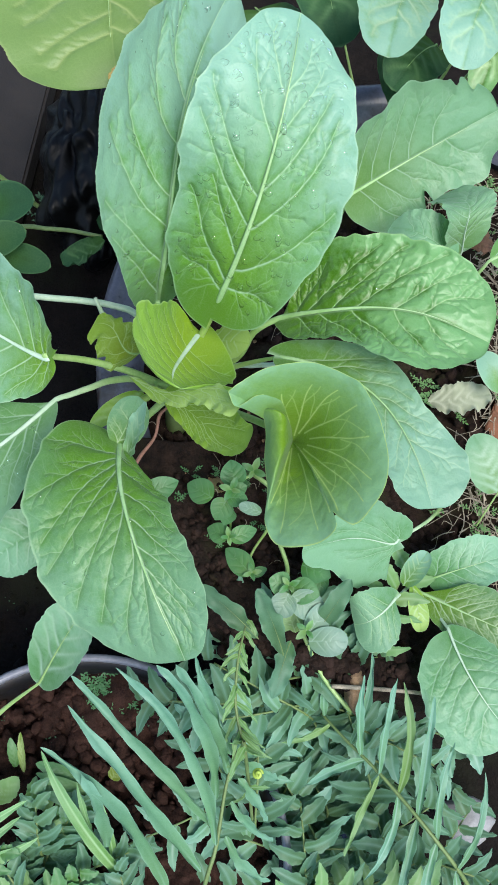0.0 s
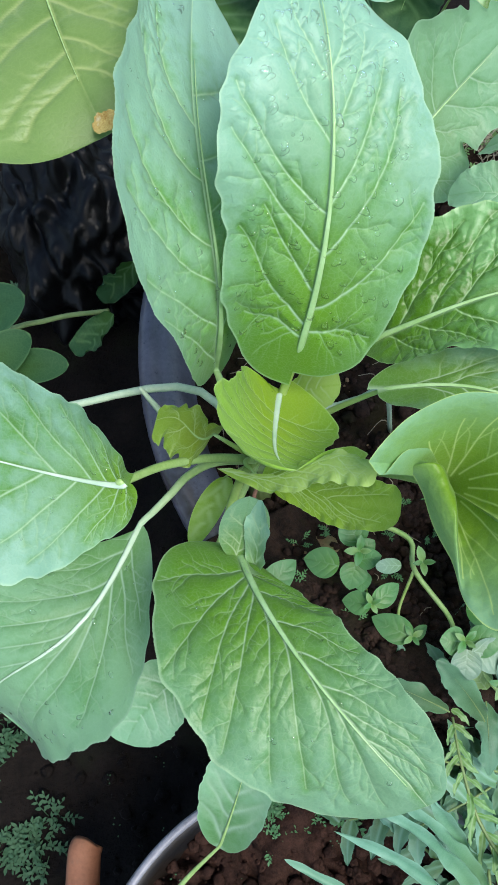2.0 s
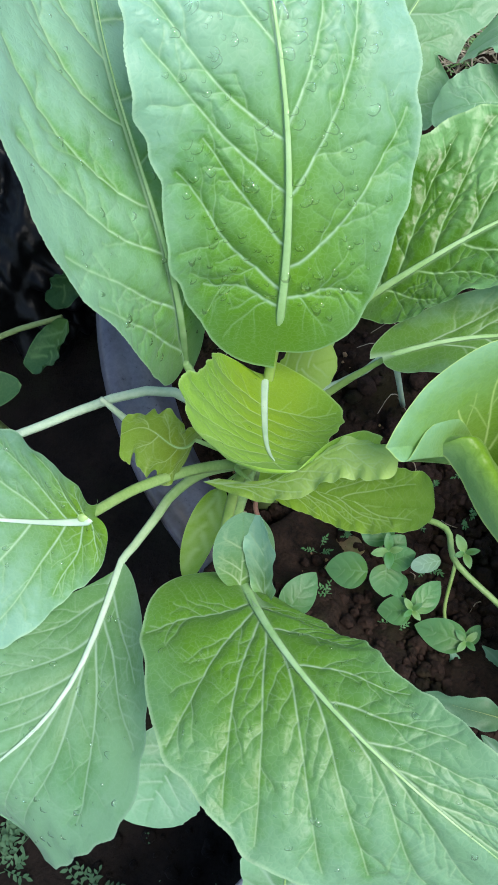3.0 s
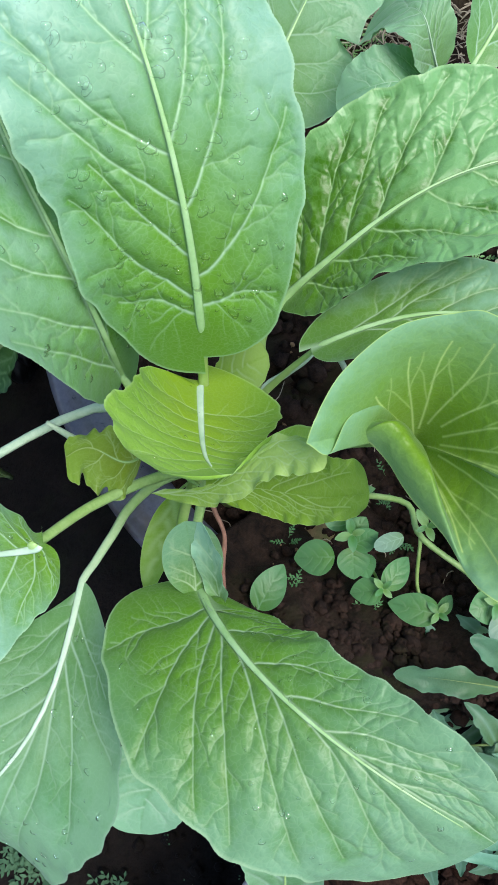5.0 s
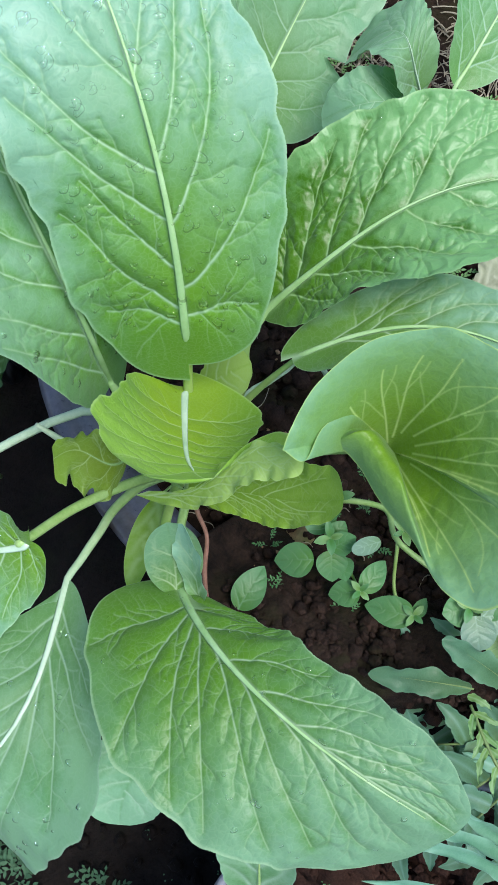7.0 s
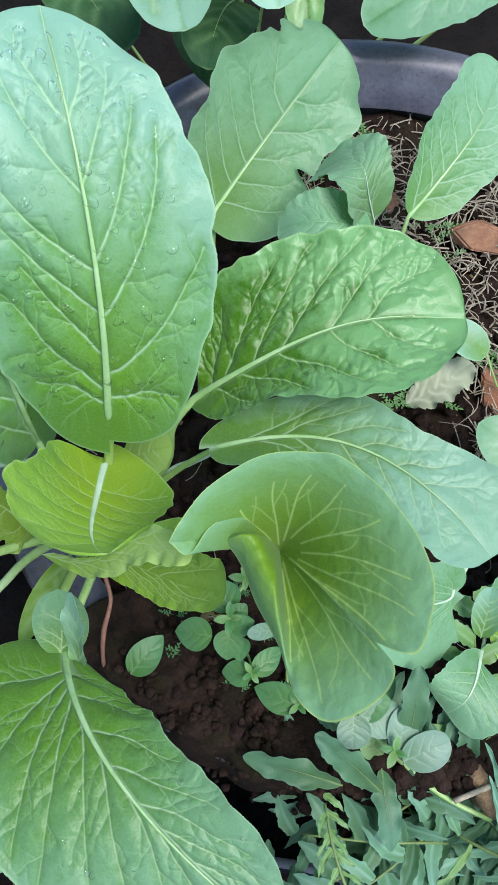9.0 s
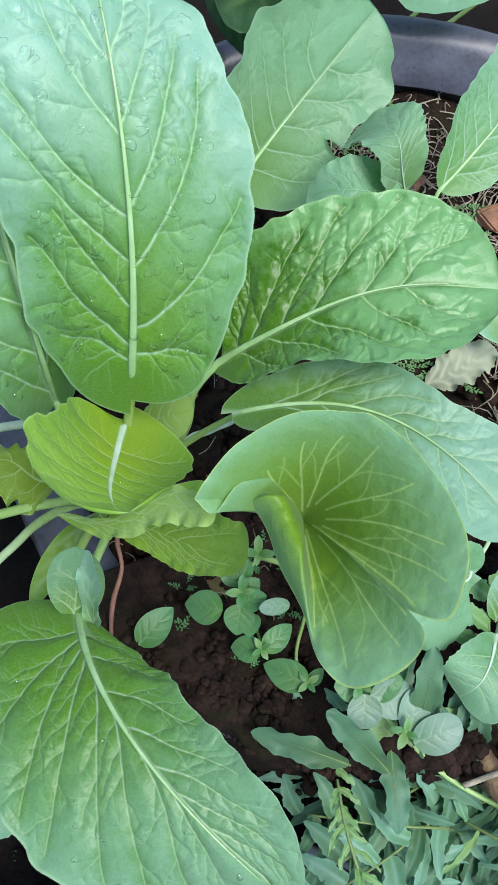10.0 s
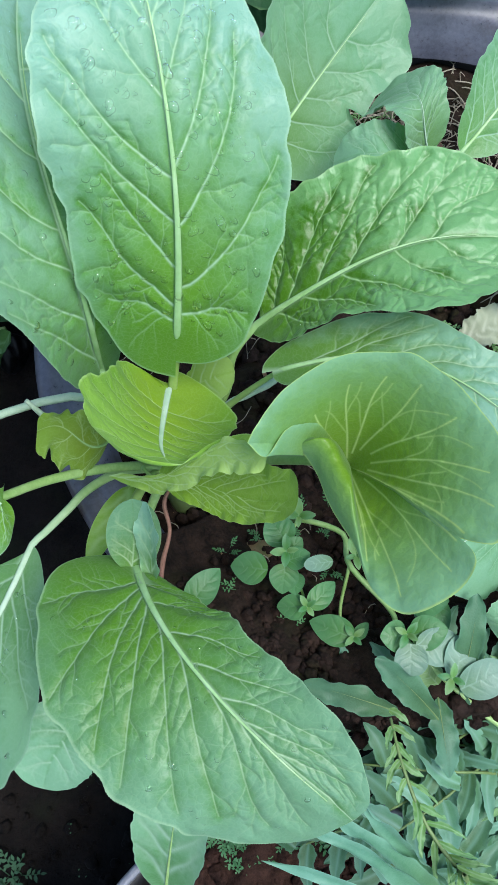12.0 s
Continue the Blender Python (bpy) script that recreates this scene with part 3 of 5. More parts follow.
def chunk(name, place, size, turn, material, seed, label, category):
    """A broken angular piece, hull of a few scattered corners, lying partly sunk."""
    rng = random.Random(seed)
    bm = bmesh.new()
    for _ in range(13):
        v = Vector((rng.uniform(-1, 1), rng.uniform(-1, 1), rng.uniform(-1, 1)))
        v /= max(abs(v.x), abs(v.y), abs(v.z)) ** 0.8
        bm.verts.new(Matrix.Rotation(turn, 3, "Z") @ Vector((v.x * size[0], v.y * size[1], v.z * size[2])) + Vector(place))
    out = bmesh.ops.convex_hull(bm, input=list(bm.verts))
    bmesh.ops.delete(bm, geom=list({g for g in out["geom_interior"] if isinstance(g, bmesh.types.BMVert)}), context="VERTS")
    bmesh.ops.bevel(bm, geom=list(bm.edges), offset=min(size) * 0.14, segments=2, affect="EDGES")
    mesh = bpy.data.meshes.new(name)
    bm.to_mesh(mesh)
    bm.free()
    return tagged(link_mesh(name, mesh, material, smooth=False), label, category)


def small_leaf(plant, base, tip, width, arch=0.1, roll=0.0, material=None, m=0.45, e=0.6, cup=0.25, seed=1, size=(14, 9), name="leaf", label="", stalk=None, veins=0, wave=0.0, stalk_material=None, radius=0.0008, rib_to=0.0, ragged=(0.0, 3.0), bow=0.0, depth=0.0004):
    """A leaf from its base to its tip, arched upwards by a share of its length."""
    b, t = np.array(base, float), np.array(tip, float)
    mid = (b + t) / 2 + np.array((0, 0, arch * np.linalg.norm(t - b))) + bow * np.cross(t - b, (0, 0, 1))
    return leaf(plant, tuple(b), tuple(mid), tuple(t), width, width, m, e, (cup, cup), roll, material=material, stalk=stalk, stalk_material=stalk_material or STALK, veins=veins, wave=(wave, 2.0), seed=seed, size=size,
                rib=min(0.0006, 0.09 * width) if width < 0.02 else 0.001, label=label, young=0.5, name=name, depth=depth, rib_to=rib_to, vein_width=0.00036, ragged=ragged, nibble=0.0, stalk_radius=radius)


def disc(name, centre, radius, height, material, rings=40, spokes=96, rough=0.006, tilt=(0.0, 0.0), parent=None, label="", seed=3.0):
    """A lumpy round bed."""
    pts = np.zeros((rings, spokes, 3))
    for i in range(rings):
        for j in range(spokes):
            r, a = radius * (i / (rings - 1)) ** 0.8, 6.28318 * j / spokes
            x, y = r * math.cos(a), r * math.sin(a)
            q = Vector((x + centre[0], y + centre[1], seed))
            z = noise.noise(q * 14) * rough * 1.6 + noise.noise(q * 45) * rough + noise.noise(q * 130) * rough * 0.45
            pts[i, j] = (centre[0] + x, centre[1] + y, height + z + tilt[0] * x + tilt[1] * y)
    return link_mesh(name, grid_mesh(name, pts, closed=True), material, parent, label)


def lathe(name, centre, profile, material, parent=None, spokes=96, label="", lean=(0.0, 0.0), top=0.27):
    """A body of revolution from (radius, height) pairs, slightly out of round."""
    pts = np.zeros((len(profile), spokes, 3))
    for i, (r, z) in enumerate(profile):
        for j in range(spokes):
            a = 6.28318 * j / spokes
            k = 1 + 0.006 * math.sin(2 * a + 0.7) + 0.003 * math.sin(5 * a)
            x, y = r * k * math.cos(a), r * k * math.sin(a)
            pts[i, j] = (centre[0] + x, centre[1] + y, z + (lean[0] * x + lean[1] * y) * z / top)
    return link_mesh(name, grid_mesh(name, pts, closed=True), material, parent, label)


def lump(name, place, size, material, seed, label, category, parent=None, rough=0.35, cuts=3, group="", crumple=0.0):
    """An irregular stone or clod."""
    bm = bmesh.new()
    bmesh.ops.create_icosphere(bm, subdivisions=cuts, radius=1.0)
    for w in bm.verts:
        q = Vector(w.co) + Vector((seed * 3.1, seed * 1.7, seed))
        w.co *= 1 + rough * noise.noise(q * 1.1) + rough * 0.5 * noise.noise(q * 3.0)
        w.co *= 1 + crumple * (abs(noise.noise(q * 2.3)) + 0.6 * abs(noise.noise(q * 5.1)) - 0.35)
        w.co = Vector((w.co.x * size[0], w.co.y * size[1], w.co.z * size[2])) + Vector(place)
    mesh = bpy.data.meshes.new(name)
    bm.to_mesh(mesh)
    bm.free()
    return tagged(link_mesh(name, mesh, material, parent), label, category, group)


def join_grids(name, grids, material, label, category, kind="stuff", age=None):
    """Many small sheets or tubes as one mesh."""
    verts, faces = [], []
    for pts, closed in grids:
        nu, nv = pts.shape[:2]
        i = np.arange(nu * nv).reshape(nu, nv) + len(verts)
        verts += pts.reshape(-1, 3).tolist()
        a, b, c, d = i[:-1, :-1], i[1:, :-1], i[1:, 1:], i[:-1, 1:]
        faces += np.stack([a, d, c, b], -1).reshape(-1, 4).tolist()
        if closed:
            faces += np.stack([i[:-1, -1], i[:-1, 0], i[1:, 0], i[1:, -1]], -1).reshape(-1, 4).tolist()
    mesh = bpy.data.meshes.new(name)
    mesh.from_pydata(verts, [], faces)
    return tagged(link_mesh(name, mesh, material), label, category, "", kind)


# ---- setting ----
def ground_height(x, y):
    return 0.018 * noise.noise(Vector((x * 5, y * 5, 2.0))) + 0.006 * noise.noise(Vector((x * 30, y * 30, 5.0)))


steps = np.concatenate([-np.geomspace(400, 0.75, 24), np.linspace(-0.7, 0.9, 150), np.geomspace(0.95, 400, 24)])
sheet = np.array([[(x, y, ground_height(x, y) + 0.02) for y in steps] for x in steps])
ground = tagged(link_mesh("ground", grid_mesh("ground", sheet), EARTH), "damp earth of a garden bed between pots, darkened for shade", "ground", "", "structure")

# large black pot with the mustard plants
POT = (0.142, 0.272)
big_pot = empty("grow_pot", (POT[0], POT[1], 0.02), "large black plastic grow pot with a thick rounded rim", "pot")
lathe("wall", POT, [(0.195, 0.02), (0.230, 0.245), (0.233, 0.258), (0.227, 0.258), (0.223, 0.245), (0.205, 0.14), (0.0, 0.13)], PLASTIC, big_pot, lean=(-0.04, 0.12))
lathe("rim", POT, [(0.216, 0.247), (0.235, 0.250), (0.249, 0.258), (0.252, 0.264), (0.251, 0.271), (0.246, 0.276), (0.238, 0.277), (0.229, 0.272), (0.220, 0.262), (0.216, 0.247)], DARKRIM, big_pot, lean=(-0.04, 0.12))
soil = tagged(disc("potting_soil", POT, 0.222, 0.230, SOIL, rough=0.010, tilt=(-0.03, 0.11)), "dark damp lumpy potting soil filling the large black pot", "soil")

# soil banked up over the near rim of the pot
bank = np.zeros((300, 40, 3))
RISE = (-0.044, -0.040, -0.035, -0.030, -0.024, -0.018, -0.010, -0.001, 0.009, 0.016, 0.018, 0.017, 0.004, -0.030)
for i, a in enumerate(np.linspace(radians(195), radians(345), 300)):
    fade = min(1.0, (i + 1) / 3, (300 - i) / 44)
    for j, (r, rise) in enumerate(zip(np.linspace(0.165, 0.262, 40), np.interp(np.linspace(0, 13, 40), range(14), RISE))):
        r += 0.006 * noise.noise(Vector((a * 9, j * 0.1, 1.0)))
        x, y = r * math.cos(a), r * math.sin(a)
        lip = 0.270 + (-0.04 * x + 0.12 * y)
        q = Vector((x, y, 4.0))
        z = lip + rise - 0.022 * (1 - fade) + 0.008 * noise.noise(q * 30) + 0.006 * noise.noise(q * 90) + 0.003 * noise.noise(q * 260)
        bank[i, j] = (POT[0] + x, POT[1] + y, z)
tagged(link_mesh("soil_bank", grid_mesh("soil_bank", bank[:, ::-1]), SOIL), "damp dark soil washed over the near rim of the pot", "soil")

# smaller black pot with a pale worn lip
POT2 = (-0.12, -0.10)
small_pot = empty("grow_pot", (POT2[0], POT2[1], 0.02), "round black plastic pot with a thin pale worn lip", "pot")
lathe("wall", POT2, [(0.12, 0.02), (0.152, 0.18), (0.156, 0.194), (0.150, 0.194), (0.146, 0.18), (0.13, 0.10), (0.0, 0.09)], PLASTIC, small_pot)
lathe("rim", POT2, [(0.152, 0.194), (0.1545, 0.195), (0.157, 0.197), (0.158, 0.200), (0.156, 0.202), (0.153, 0.202), (0.152, 0.199), (0.152, 0.194)], RIMPLASTIC, small_pot, label="pale grey worn lip")
soil_small = tagged(disc("potting_soil", POT2, 0.146, 0.163, CLOD, rings=70, spokes=220, rough=0.013, seed=8.0), "reddish brown crumbly soil in the smaller pot", "soil")

# ---- main mustard plant ----
CROWN = (-0.048, 0.242, 0.300)
mustard = empty("mustard_plant", (-0.048, 0.242, 0.212), "leafy mustard green with broad pale-veined wet leaves in a black pot", "vegetable plant")
tube("stem", [(-0.050, 0.240, 0.205), (-0.049, 0.241, 0.26), CROWN], 0.009, 0.007, FERNSTALK, mustard, sides=12)

UPRIGHT = ((-0.017, 0.252, 0.427), (0.010, 0.289, 0.519), (0.025, 0.355, 0.549), 0.0476, 0.0469, 0.43, 0.46, (-0.05, -0.11), -0.18, -0.45, (0.030, 0.019))
UPRIGHT_TRIM = (-0.027, -0.013, 0.042, -0.015, -0.023, -0.010)
REAR = ((-0.057, 0.278, 0.378), (-0.041, 0.306, 0.490), (-0.006, 0.440, 0.483), 0.0547, 0.0670, 0.55, 0.50, (0.49, -0.38), -0.78, 0.07, (0.005, 0.030))
REAR_TRIM = (-0.051, -0.192, 0.008, -0.52, 0.0, 0.0)
GLOSSY = ((0.025, 0.259, 0.390), (0.078, 0.249, 0.426), (0.150, 0.226, 0.425), 0.0517, 0.0358, 0.61, 0.44, (0.39, 0.61), 0.22, -0.17, (-0.006, 0.007))
GLOSSY_TRIM = (0.152, 0.045, 0.015, -0.180, 0.083, 0.062)
DROOPING = ((-0.077, 0.173, 0.394), (-0.066, 0.109, 0.443), (-0.036, 0.038, 0.431), 0.0257, 0.0556, 0.48, 0.28, (-0.10, -0.17), 0.01, -1.18, (-0.026, 0.007))
DROOPING_TRIM = (-0.118, 0.063, -0.049, -0.014, 0.003, -0.007)
HEART = ((-0.028, 0.251, 0.385), (-0.043, 0.215, 0.412), (-0.039, 0.193, 0.431), 0.0414, 0.0464, 0.57, 0.38, (0.57, 0.70), 0.72, 0.70, (0.012, -0.005))
HEART_TRIM = (-0.084, 0.251, 0.069, -0.024, 0.005, 0.077)
WHITE_RIBBED = ((-0.116, 0.215, 0.425), (-0.143, 0.228, 0.419), (-0.211, 0.270, 0.430), 0.0602, 0.0543, 0.78, 0.30, (0.32, 0.42), 0.49, -0.46, (-0.001, 0.014))
WHITE_TRIM = (-0.031, 0.011, 0.047, 0.024, -0.023, -0.059)
BLUE_GREEN = ((-0.123, 0.205, 0.377), (-0.192, 0.154, 0.387), (-0.228, 0.141, 0.335), 0.0535, 0.0590, 0.61, 0.44, (0.62, -0.07), -0.04, 0.56, (0.002, -0.010))
BLUE_TRIM = (0.016, -0.047, -0.033, 0.0, 0.0, 0.0)

leaf(mustard, *UPRIGHT, GREEN, [CROWN, (-0.035, 0.245, 0.36)], stalk_material=GREENPALE, trim=UPRIGHT_TRIM, sway=0.0004, tuck=0.025, wave=(0.0012, 3), crinkle=0.0006, depth=0.0024, young=0.7, pale_sheen=1.25, vein_width=0.00045, seed=11, size=(600, 360), rib=0.0021, rib_to=0.93,
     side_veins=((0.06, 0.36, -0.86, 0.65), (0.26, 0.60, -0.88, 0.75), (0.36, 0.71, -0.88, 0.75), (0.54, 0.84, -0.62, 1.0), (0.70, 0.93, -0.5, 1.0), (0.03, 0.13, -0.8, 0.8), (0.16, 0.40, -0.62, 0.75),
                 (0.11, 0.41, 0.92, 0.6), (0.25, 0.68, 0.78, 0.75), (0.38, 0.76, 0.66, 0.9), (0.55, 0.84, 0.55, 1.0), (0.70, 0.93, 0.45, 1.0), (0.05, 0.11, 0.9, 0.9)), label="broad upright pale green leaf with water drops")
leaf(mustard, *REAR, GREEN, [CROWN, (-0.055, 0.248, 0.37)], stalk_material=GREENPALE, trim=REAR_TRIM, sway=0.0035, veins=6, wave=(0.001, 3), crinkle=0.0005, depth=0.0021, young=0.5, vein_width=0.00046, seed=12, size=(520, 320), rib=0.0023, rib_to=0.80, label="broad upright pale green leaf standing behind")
leaf(mustard, *GLOSSY, GLOSS, [CROWN, (-0.005, 0.25, 0.34), (0.008, 0.257, 0.372)], trim=GLOSSY_TRIM, sway=0.0025, wave=(0.0008, 3), crinkle=0.0008, pucker=0.0014, depth=0.0021, puff=(1.0, 0.55, 0.30), vein_width=0.00038, seed=13, size=(460, 300), rib=0.0024, rib_to=0.86, young=0.5, rib_material=GREENPALE, pale_sheen=1.7,
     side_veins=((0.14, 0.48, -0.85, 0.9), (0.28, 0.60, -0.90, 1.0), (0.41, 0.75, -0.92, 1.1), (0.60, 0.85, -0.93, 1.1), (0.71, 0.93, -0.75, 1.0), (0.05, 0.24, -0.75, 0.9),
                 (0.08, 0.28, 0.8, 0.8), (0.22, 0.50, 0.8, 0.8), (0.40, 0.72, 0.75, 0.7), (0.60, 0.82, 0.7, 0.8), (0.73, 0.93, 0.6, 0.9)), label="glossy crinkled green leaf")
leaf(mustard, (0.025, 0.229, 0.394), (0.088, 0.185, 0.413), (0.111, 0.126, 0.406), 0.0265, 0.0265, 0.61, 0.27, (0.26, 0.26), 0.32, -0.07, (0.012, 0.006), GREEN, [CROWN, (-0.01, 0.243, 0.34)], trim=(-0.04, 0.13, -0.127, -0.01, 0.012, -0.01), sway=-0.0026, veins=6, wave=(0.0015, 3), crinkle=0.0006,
     pale_sheen=2.0, depth=0.0011, seed=14, size=(380, 230), rib=0.0015, vein_width=0.00028, rib_material=YELLOWPALE, rib_to=0.9, pucker=0.0006, young=0.25)
leaf(mustard, *DROOPING, MATURE, [CROWN, (-0.062, 0.222, 0.345), (-0.078, 0.190, 0.385)], trim=DROOPING_TRIM, sway=0.0002, rib_material=GREENPALE, rib_to=0.93, wave=(0.001, 3), depth=0.0017, young=1.1, pale_sheen=0.9, vein_width=0.00036, crinkle=0.0006, pucker=0.0005, puff=(1.0, 0.48, 0.2), seed=15, size=(600, 360), rib=0.0024,
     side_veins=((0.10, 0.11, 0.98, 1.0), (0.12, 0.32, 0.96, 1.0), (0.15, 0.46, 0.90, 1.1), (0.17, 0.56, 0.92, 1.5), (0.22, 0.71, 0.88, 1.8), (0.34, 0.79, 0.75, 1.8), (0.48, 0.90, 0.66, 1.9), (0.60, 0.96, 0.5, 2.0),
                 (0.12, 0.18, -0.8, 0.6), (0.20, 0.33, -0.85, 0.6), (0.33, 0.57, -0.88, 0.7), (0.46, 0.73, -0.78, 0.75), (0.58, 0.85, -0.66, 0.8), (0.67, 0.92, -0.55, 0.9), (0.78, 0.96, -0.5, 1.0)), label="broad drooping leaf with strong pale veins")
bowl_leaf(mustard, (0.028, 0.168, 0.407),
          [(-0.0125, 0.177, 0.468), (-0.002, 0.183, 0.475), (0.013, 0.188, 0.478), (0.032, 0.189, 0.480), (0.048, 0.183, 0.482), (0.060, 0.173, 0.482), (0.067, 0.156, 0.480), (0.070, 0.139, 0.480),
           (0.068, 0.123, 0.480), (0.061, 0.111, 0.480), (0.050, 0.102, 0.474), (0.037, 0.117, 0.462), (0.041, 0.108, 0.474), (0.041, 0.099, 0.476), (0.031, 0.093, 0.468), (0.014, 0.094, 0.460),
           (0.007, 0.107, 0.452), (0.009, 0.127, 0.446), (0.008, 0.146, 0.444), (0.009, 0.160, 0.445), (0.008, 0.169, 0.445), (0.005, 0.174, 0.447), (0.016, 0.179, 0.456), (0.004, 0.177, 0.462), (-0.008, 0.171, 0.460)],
          (0.64, 0.875, 0.453), BOWL, 16, rays=((0.07, 0.55), (0.12, 0.65), (0.17, 0.72), (0.22, 0.78), (0.275, 0.8), (0.325, 0.85), (0.375, 0.9), (0.425, 0.92), (0.50, 0.85), (0.55, 0.9), (0.60, 0.9), (0.635, 0.8)), label="bowl-shaped leaf with a rolled wavy margin", young=1.1, pale_sheen=1.3,
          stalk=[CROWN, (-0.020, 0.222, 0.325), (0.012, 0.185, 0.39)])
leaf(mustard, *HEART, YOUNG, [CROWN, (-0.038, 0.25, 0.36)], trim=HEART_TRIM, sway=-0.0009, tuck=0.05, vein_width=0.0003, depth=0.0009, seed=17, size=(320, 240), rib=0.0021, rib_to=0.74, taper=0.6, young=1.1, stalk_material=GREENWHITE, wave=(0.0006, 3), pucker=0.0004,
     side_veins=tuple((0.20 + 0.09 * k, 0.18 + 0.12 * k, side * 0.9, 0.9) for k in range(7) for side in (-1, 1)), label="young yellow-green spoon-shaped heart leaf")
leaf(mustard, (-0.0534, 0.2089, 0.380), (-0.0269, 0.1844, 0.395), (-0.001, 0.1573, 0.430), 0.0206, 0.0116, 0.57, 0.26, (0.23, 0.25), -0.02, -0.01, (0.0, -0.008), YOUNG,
     [CROWN, (-0.058, 0.225, 0.36)], trim=(0.035, -0.064, 0.057, 0.011, -0.035, 0.030), sway=-0.0016, seed=18, size=(300, 180), rib=0.0003, rib_to=0.0, vein_width=0.00026, depth=0.0006, wave=(0.0006, 5), ragged=(0.015, 6), young=0.2, pale_sheen=0.2, label="young leaf lying under the heart leaf",
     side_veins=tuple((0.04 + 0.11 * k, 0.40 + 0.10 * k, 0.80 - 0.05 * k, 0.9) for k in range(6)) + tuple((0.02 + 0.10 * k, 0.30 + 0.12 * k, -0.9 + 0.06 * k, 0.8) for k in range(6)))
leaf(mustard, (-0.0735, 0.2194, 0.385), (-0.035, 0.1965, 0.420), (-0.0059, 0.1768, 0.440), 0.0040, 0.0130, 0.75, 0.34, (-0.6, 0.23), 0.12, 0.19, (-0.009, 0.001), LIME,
     None, trim=(0.001, 0.002, -0.003, 0.022, -0.050, -0.029), sway=0.0055, veins=6, seed=28, size=(320, 140), rib=0.0002, rib_to=0.0, vein_width=0.00026, depth=0.0007, wave=(0.0014, 4), ragged=(0.05, 5), young=0.1, pale_sheen=1.8, crinkle=0.0003, pucker=0.0003, label="folded-over half of a young leaf with a wavy pale margin")
leaf(mustard, *WHITE_RIBBED, GREEN, [CROWN, (-0.075, 0.24, 0.34), (-0.10, 0.232, 0.38)], trim=WHITE_TRIM, tuck=0.16, seed=19, size=(360, 240), rib=0.0022, rib_to=0.95, wave=(0.001, 3), crinkle=0.0003, pale_sheen=0.4, vein_width=0.00044, rib_material=GREENWHITE,
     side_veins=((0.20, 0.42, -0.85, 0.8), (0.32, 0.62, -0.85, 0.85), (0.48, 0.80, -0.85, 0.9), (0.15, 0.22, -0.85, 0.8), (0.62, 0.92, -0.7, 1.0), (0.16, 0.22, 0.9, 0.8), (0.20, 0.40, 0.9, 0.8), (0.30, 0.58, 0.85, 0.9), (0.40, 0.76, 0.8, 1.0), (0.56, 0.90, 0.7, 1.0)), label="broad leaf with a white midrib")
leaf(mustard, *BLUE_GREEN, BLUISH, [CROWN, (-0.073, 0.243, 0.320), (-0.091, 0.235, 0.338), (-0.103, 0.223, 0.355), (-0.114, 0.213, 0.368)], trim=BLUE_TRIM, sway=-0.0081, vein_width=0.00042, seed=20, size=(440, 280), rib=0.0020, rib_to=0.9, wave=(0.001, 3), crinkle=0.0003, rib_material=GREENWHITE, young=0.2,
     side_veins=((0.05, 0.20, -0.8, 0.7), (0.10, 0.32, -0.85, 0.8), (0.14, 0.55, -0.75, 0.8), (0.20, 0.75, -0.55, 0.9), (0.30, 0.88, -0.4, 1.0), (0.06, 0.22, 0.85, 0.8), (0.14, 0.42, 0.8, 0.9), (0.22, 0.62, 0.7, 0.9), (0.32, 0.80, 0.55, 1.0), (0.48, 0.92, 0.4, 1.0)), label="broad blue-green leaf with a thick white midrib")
leaf(mustard, (-0.070, 0.250, 0.352), (-0.082, 0.248, 0.379), (-0.097, 0.254, 0.391), 0.0193, 0.0125, 0.54, 0.18, (0.04, 0.43), 0.57, 0.04, (-0.003, 0.010), OLIVE, [CROWN], trim=(0.013, -0.060, -0.041, -0.001, 0.007, 0.060), sway=-0.0040,
     seed=21, size=(150, 110), veins=3, vein_width=0.00026, depth=0.0006, wave=(0.002, 3), rib=0.0013, rib_to=0.6, stalk_radius=0.002, rib_material=YELLOWPALE, ragged=(0.03, 2.0), notch=((-1, 0.42, 0.09, 0.30), (-1, 0.75, 0.08, 0.22), (1, 0.35, 0.10, 0.30), (1, 0.66, 0.09, 0.28), (1, 0.90, 0.06, 0.2)), label="small curled young leaf with a lobed margin")
small_leaf(mustard, (-0.022, 0.255, 0.362), (0.004, 0.243, 0.384), 0.012, 0.05, 0.0, LIME, m=0.6, e=0.4, seed=22, size=(60, 40), veins=3, stalk=[CROWN], ragged=(0.06, 3.0), label="small yellow young leaf")
small_leaf(mustard, (-0.070, 0.228, 0.335), (-0.100, 0.186, 0.372), 0.009, 0.05, -0.5, YOUNG, seed=23, size=(30, 20), stalk=[CROWN], veins=3, label="narrow yellow-green young leaf")
small_leaf(mustard, (-0.080, 0.168, 0.398), (-0.064, 0.188, 0.432), 0.0125, -0.12, -0.1, MATURE, seed=24, size=(90, 60), veins=3, m=0.6, e=0.4, cup=0.5, rib_to=0.0, label="small folded ear at the base of a leaf")
small_leaf(mustard, (-0.073, 0.158, 0.402), (-0.059, 0.184, 0.432), 0.009, -0.05, 0.9, GREEN, seed=27, size=(60, 34), veins=3, m=0.55, e=0.45, cup=0.5, wave=0.0008, label="pale turned-up edge of the ear")
tube("stalk", [CROWN, (-0.072, 0.289, 0.330), (-0.148, 0.304, 0.330), (-0.19, 0.31, 0.32)], 0.0028, 0.0022, WHITESTALK, mustard)
tube("stalk_stub", [(-0.094, 0.275, 0.338), (-0.102, 0.290, 0.356)], 0.0022, 0.0012, WHITESTALK, mustard)
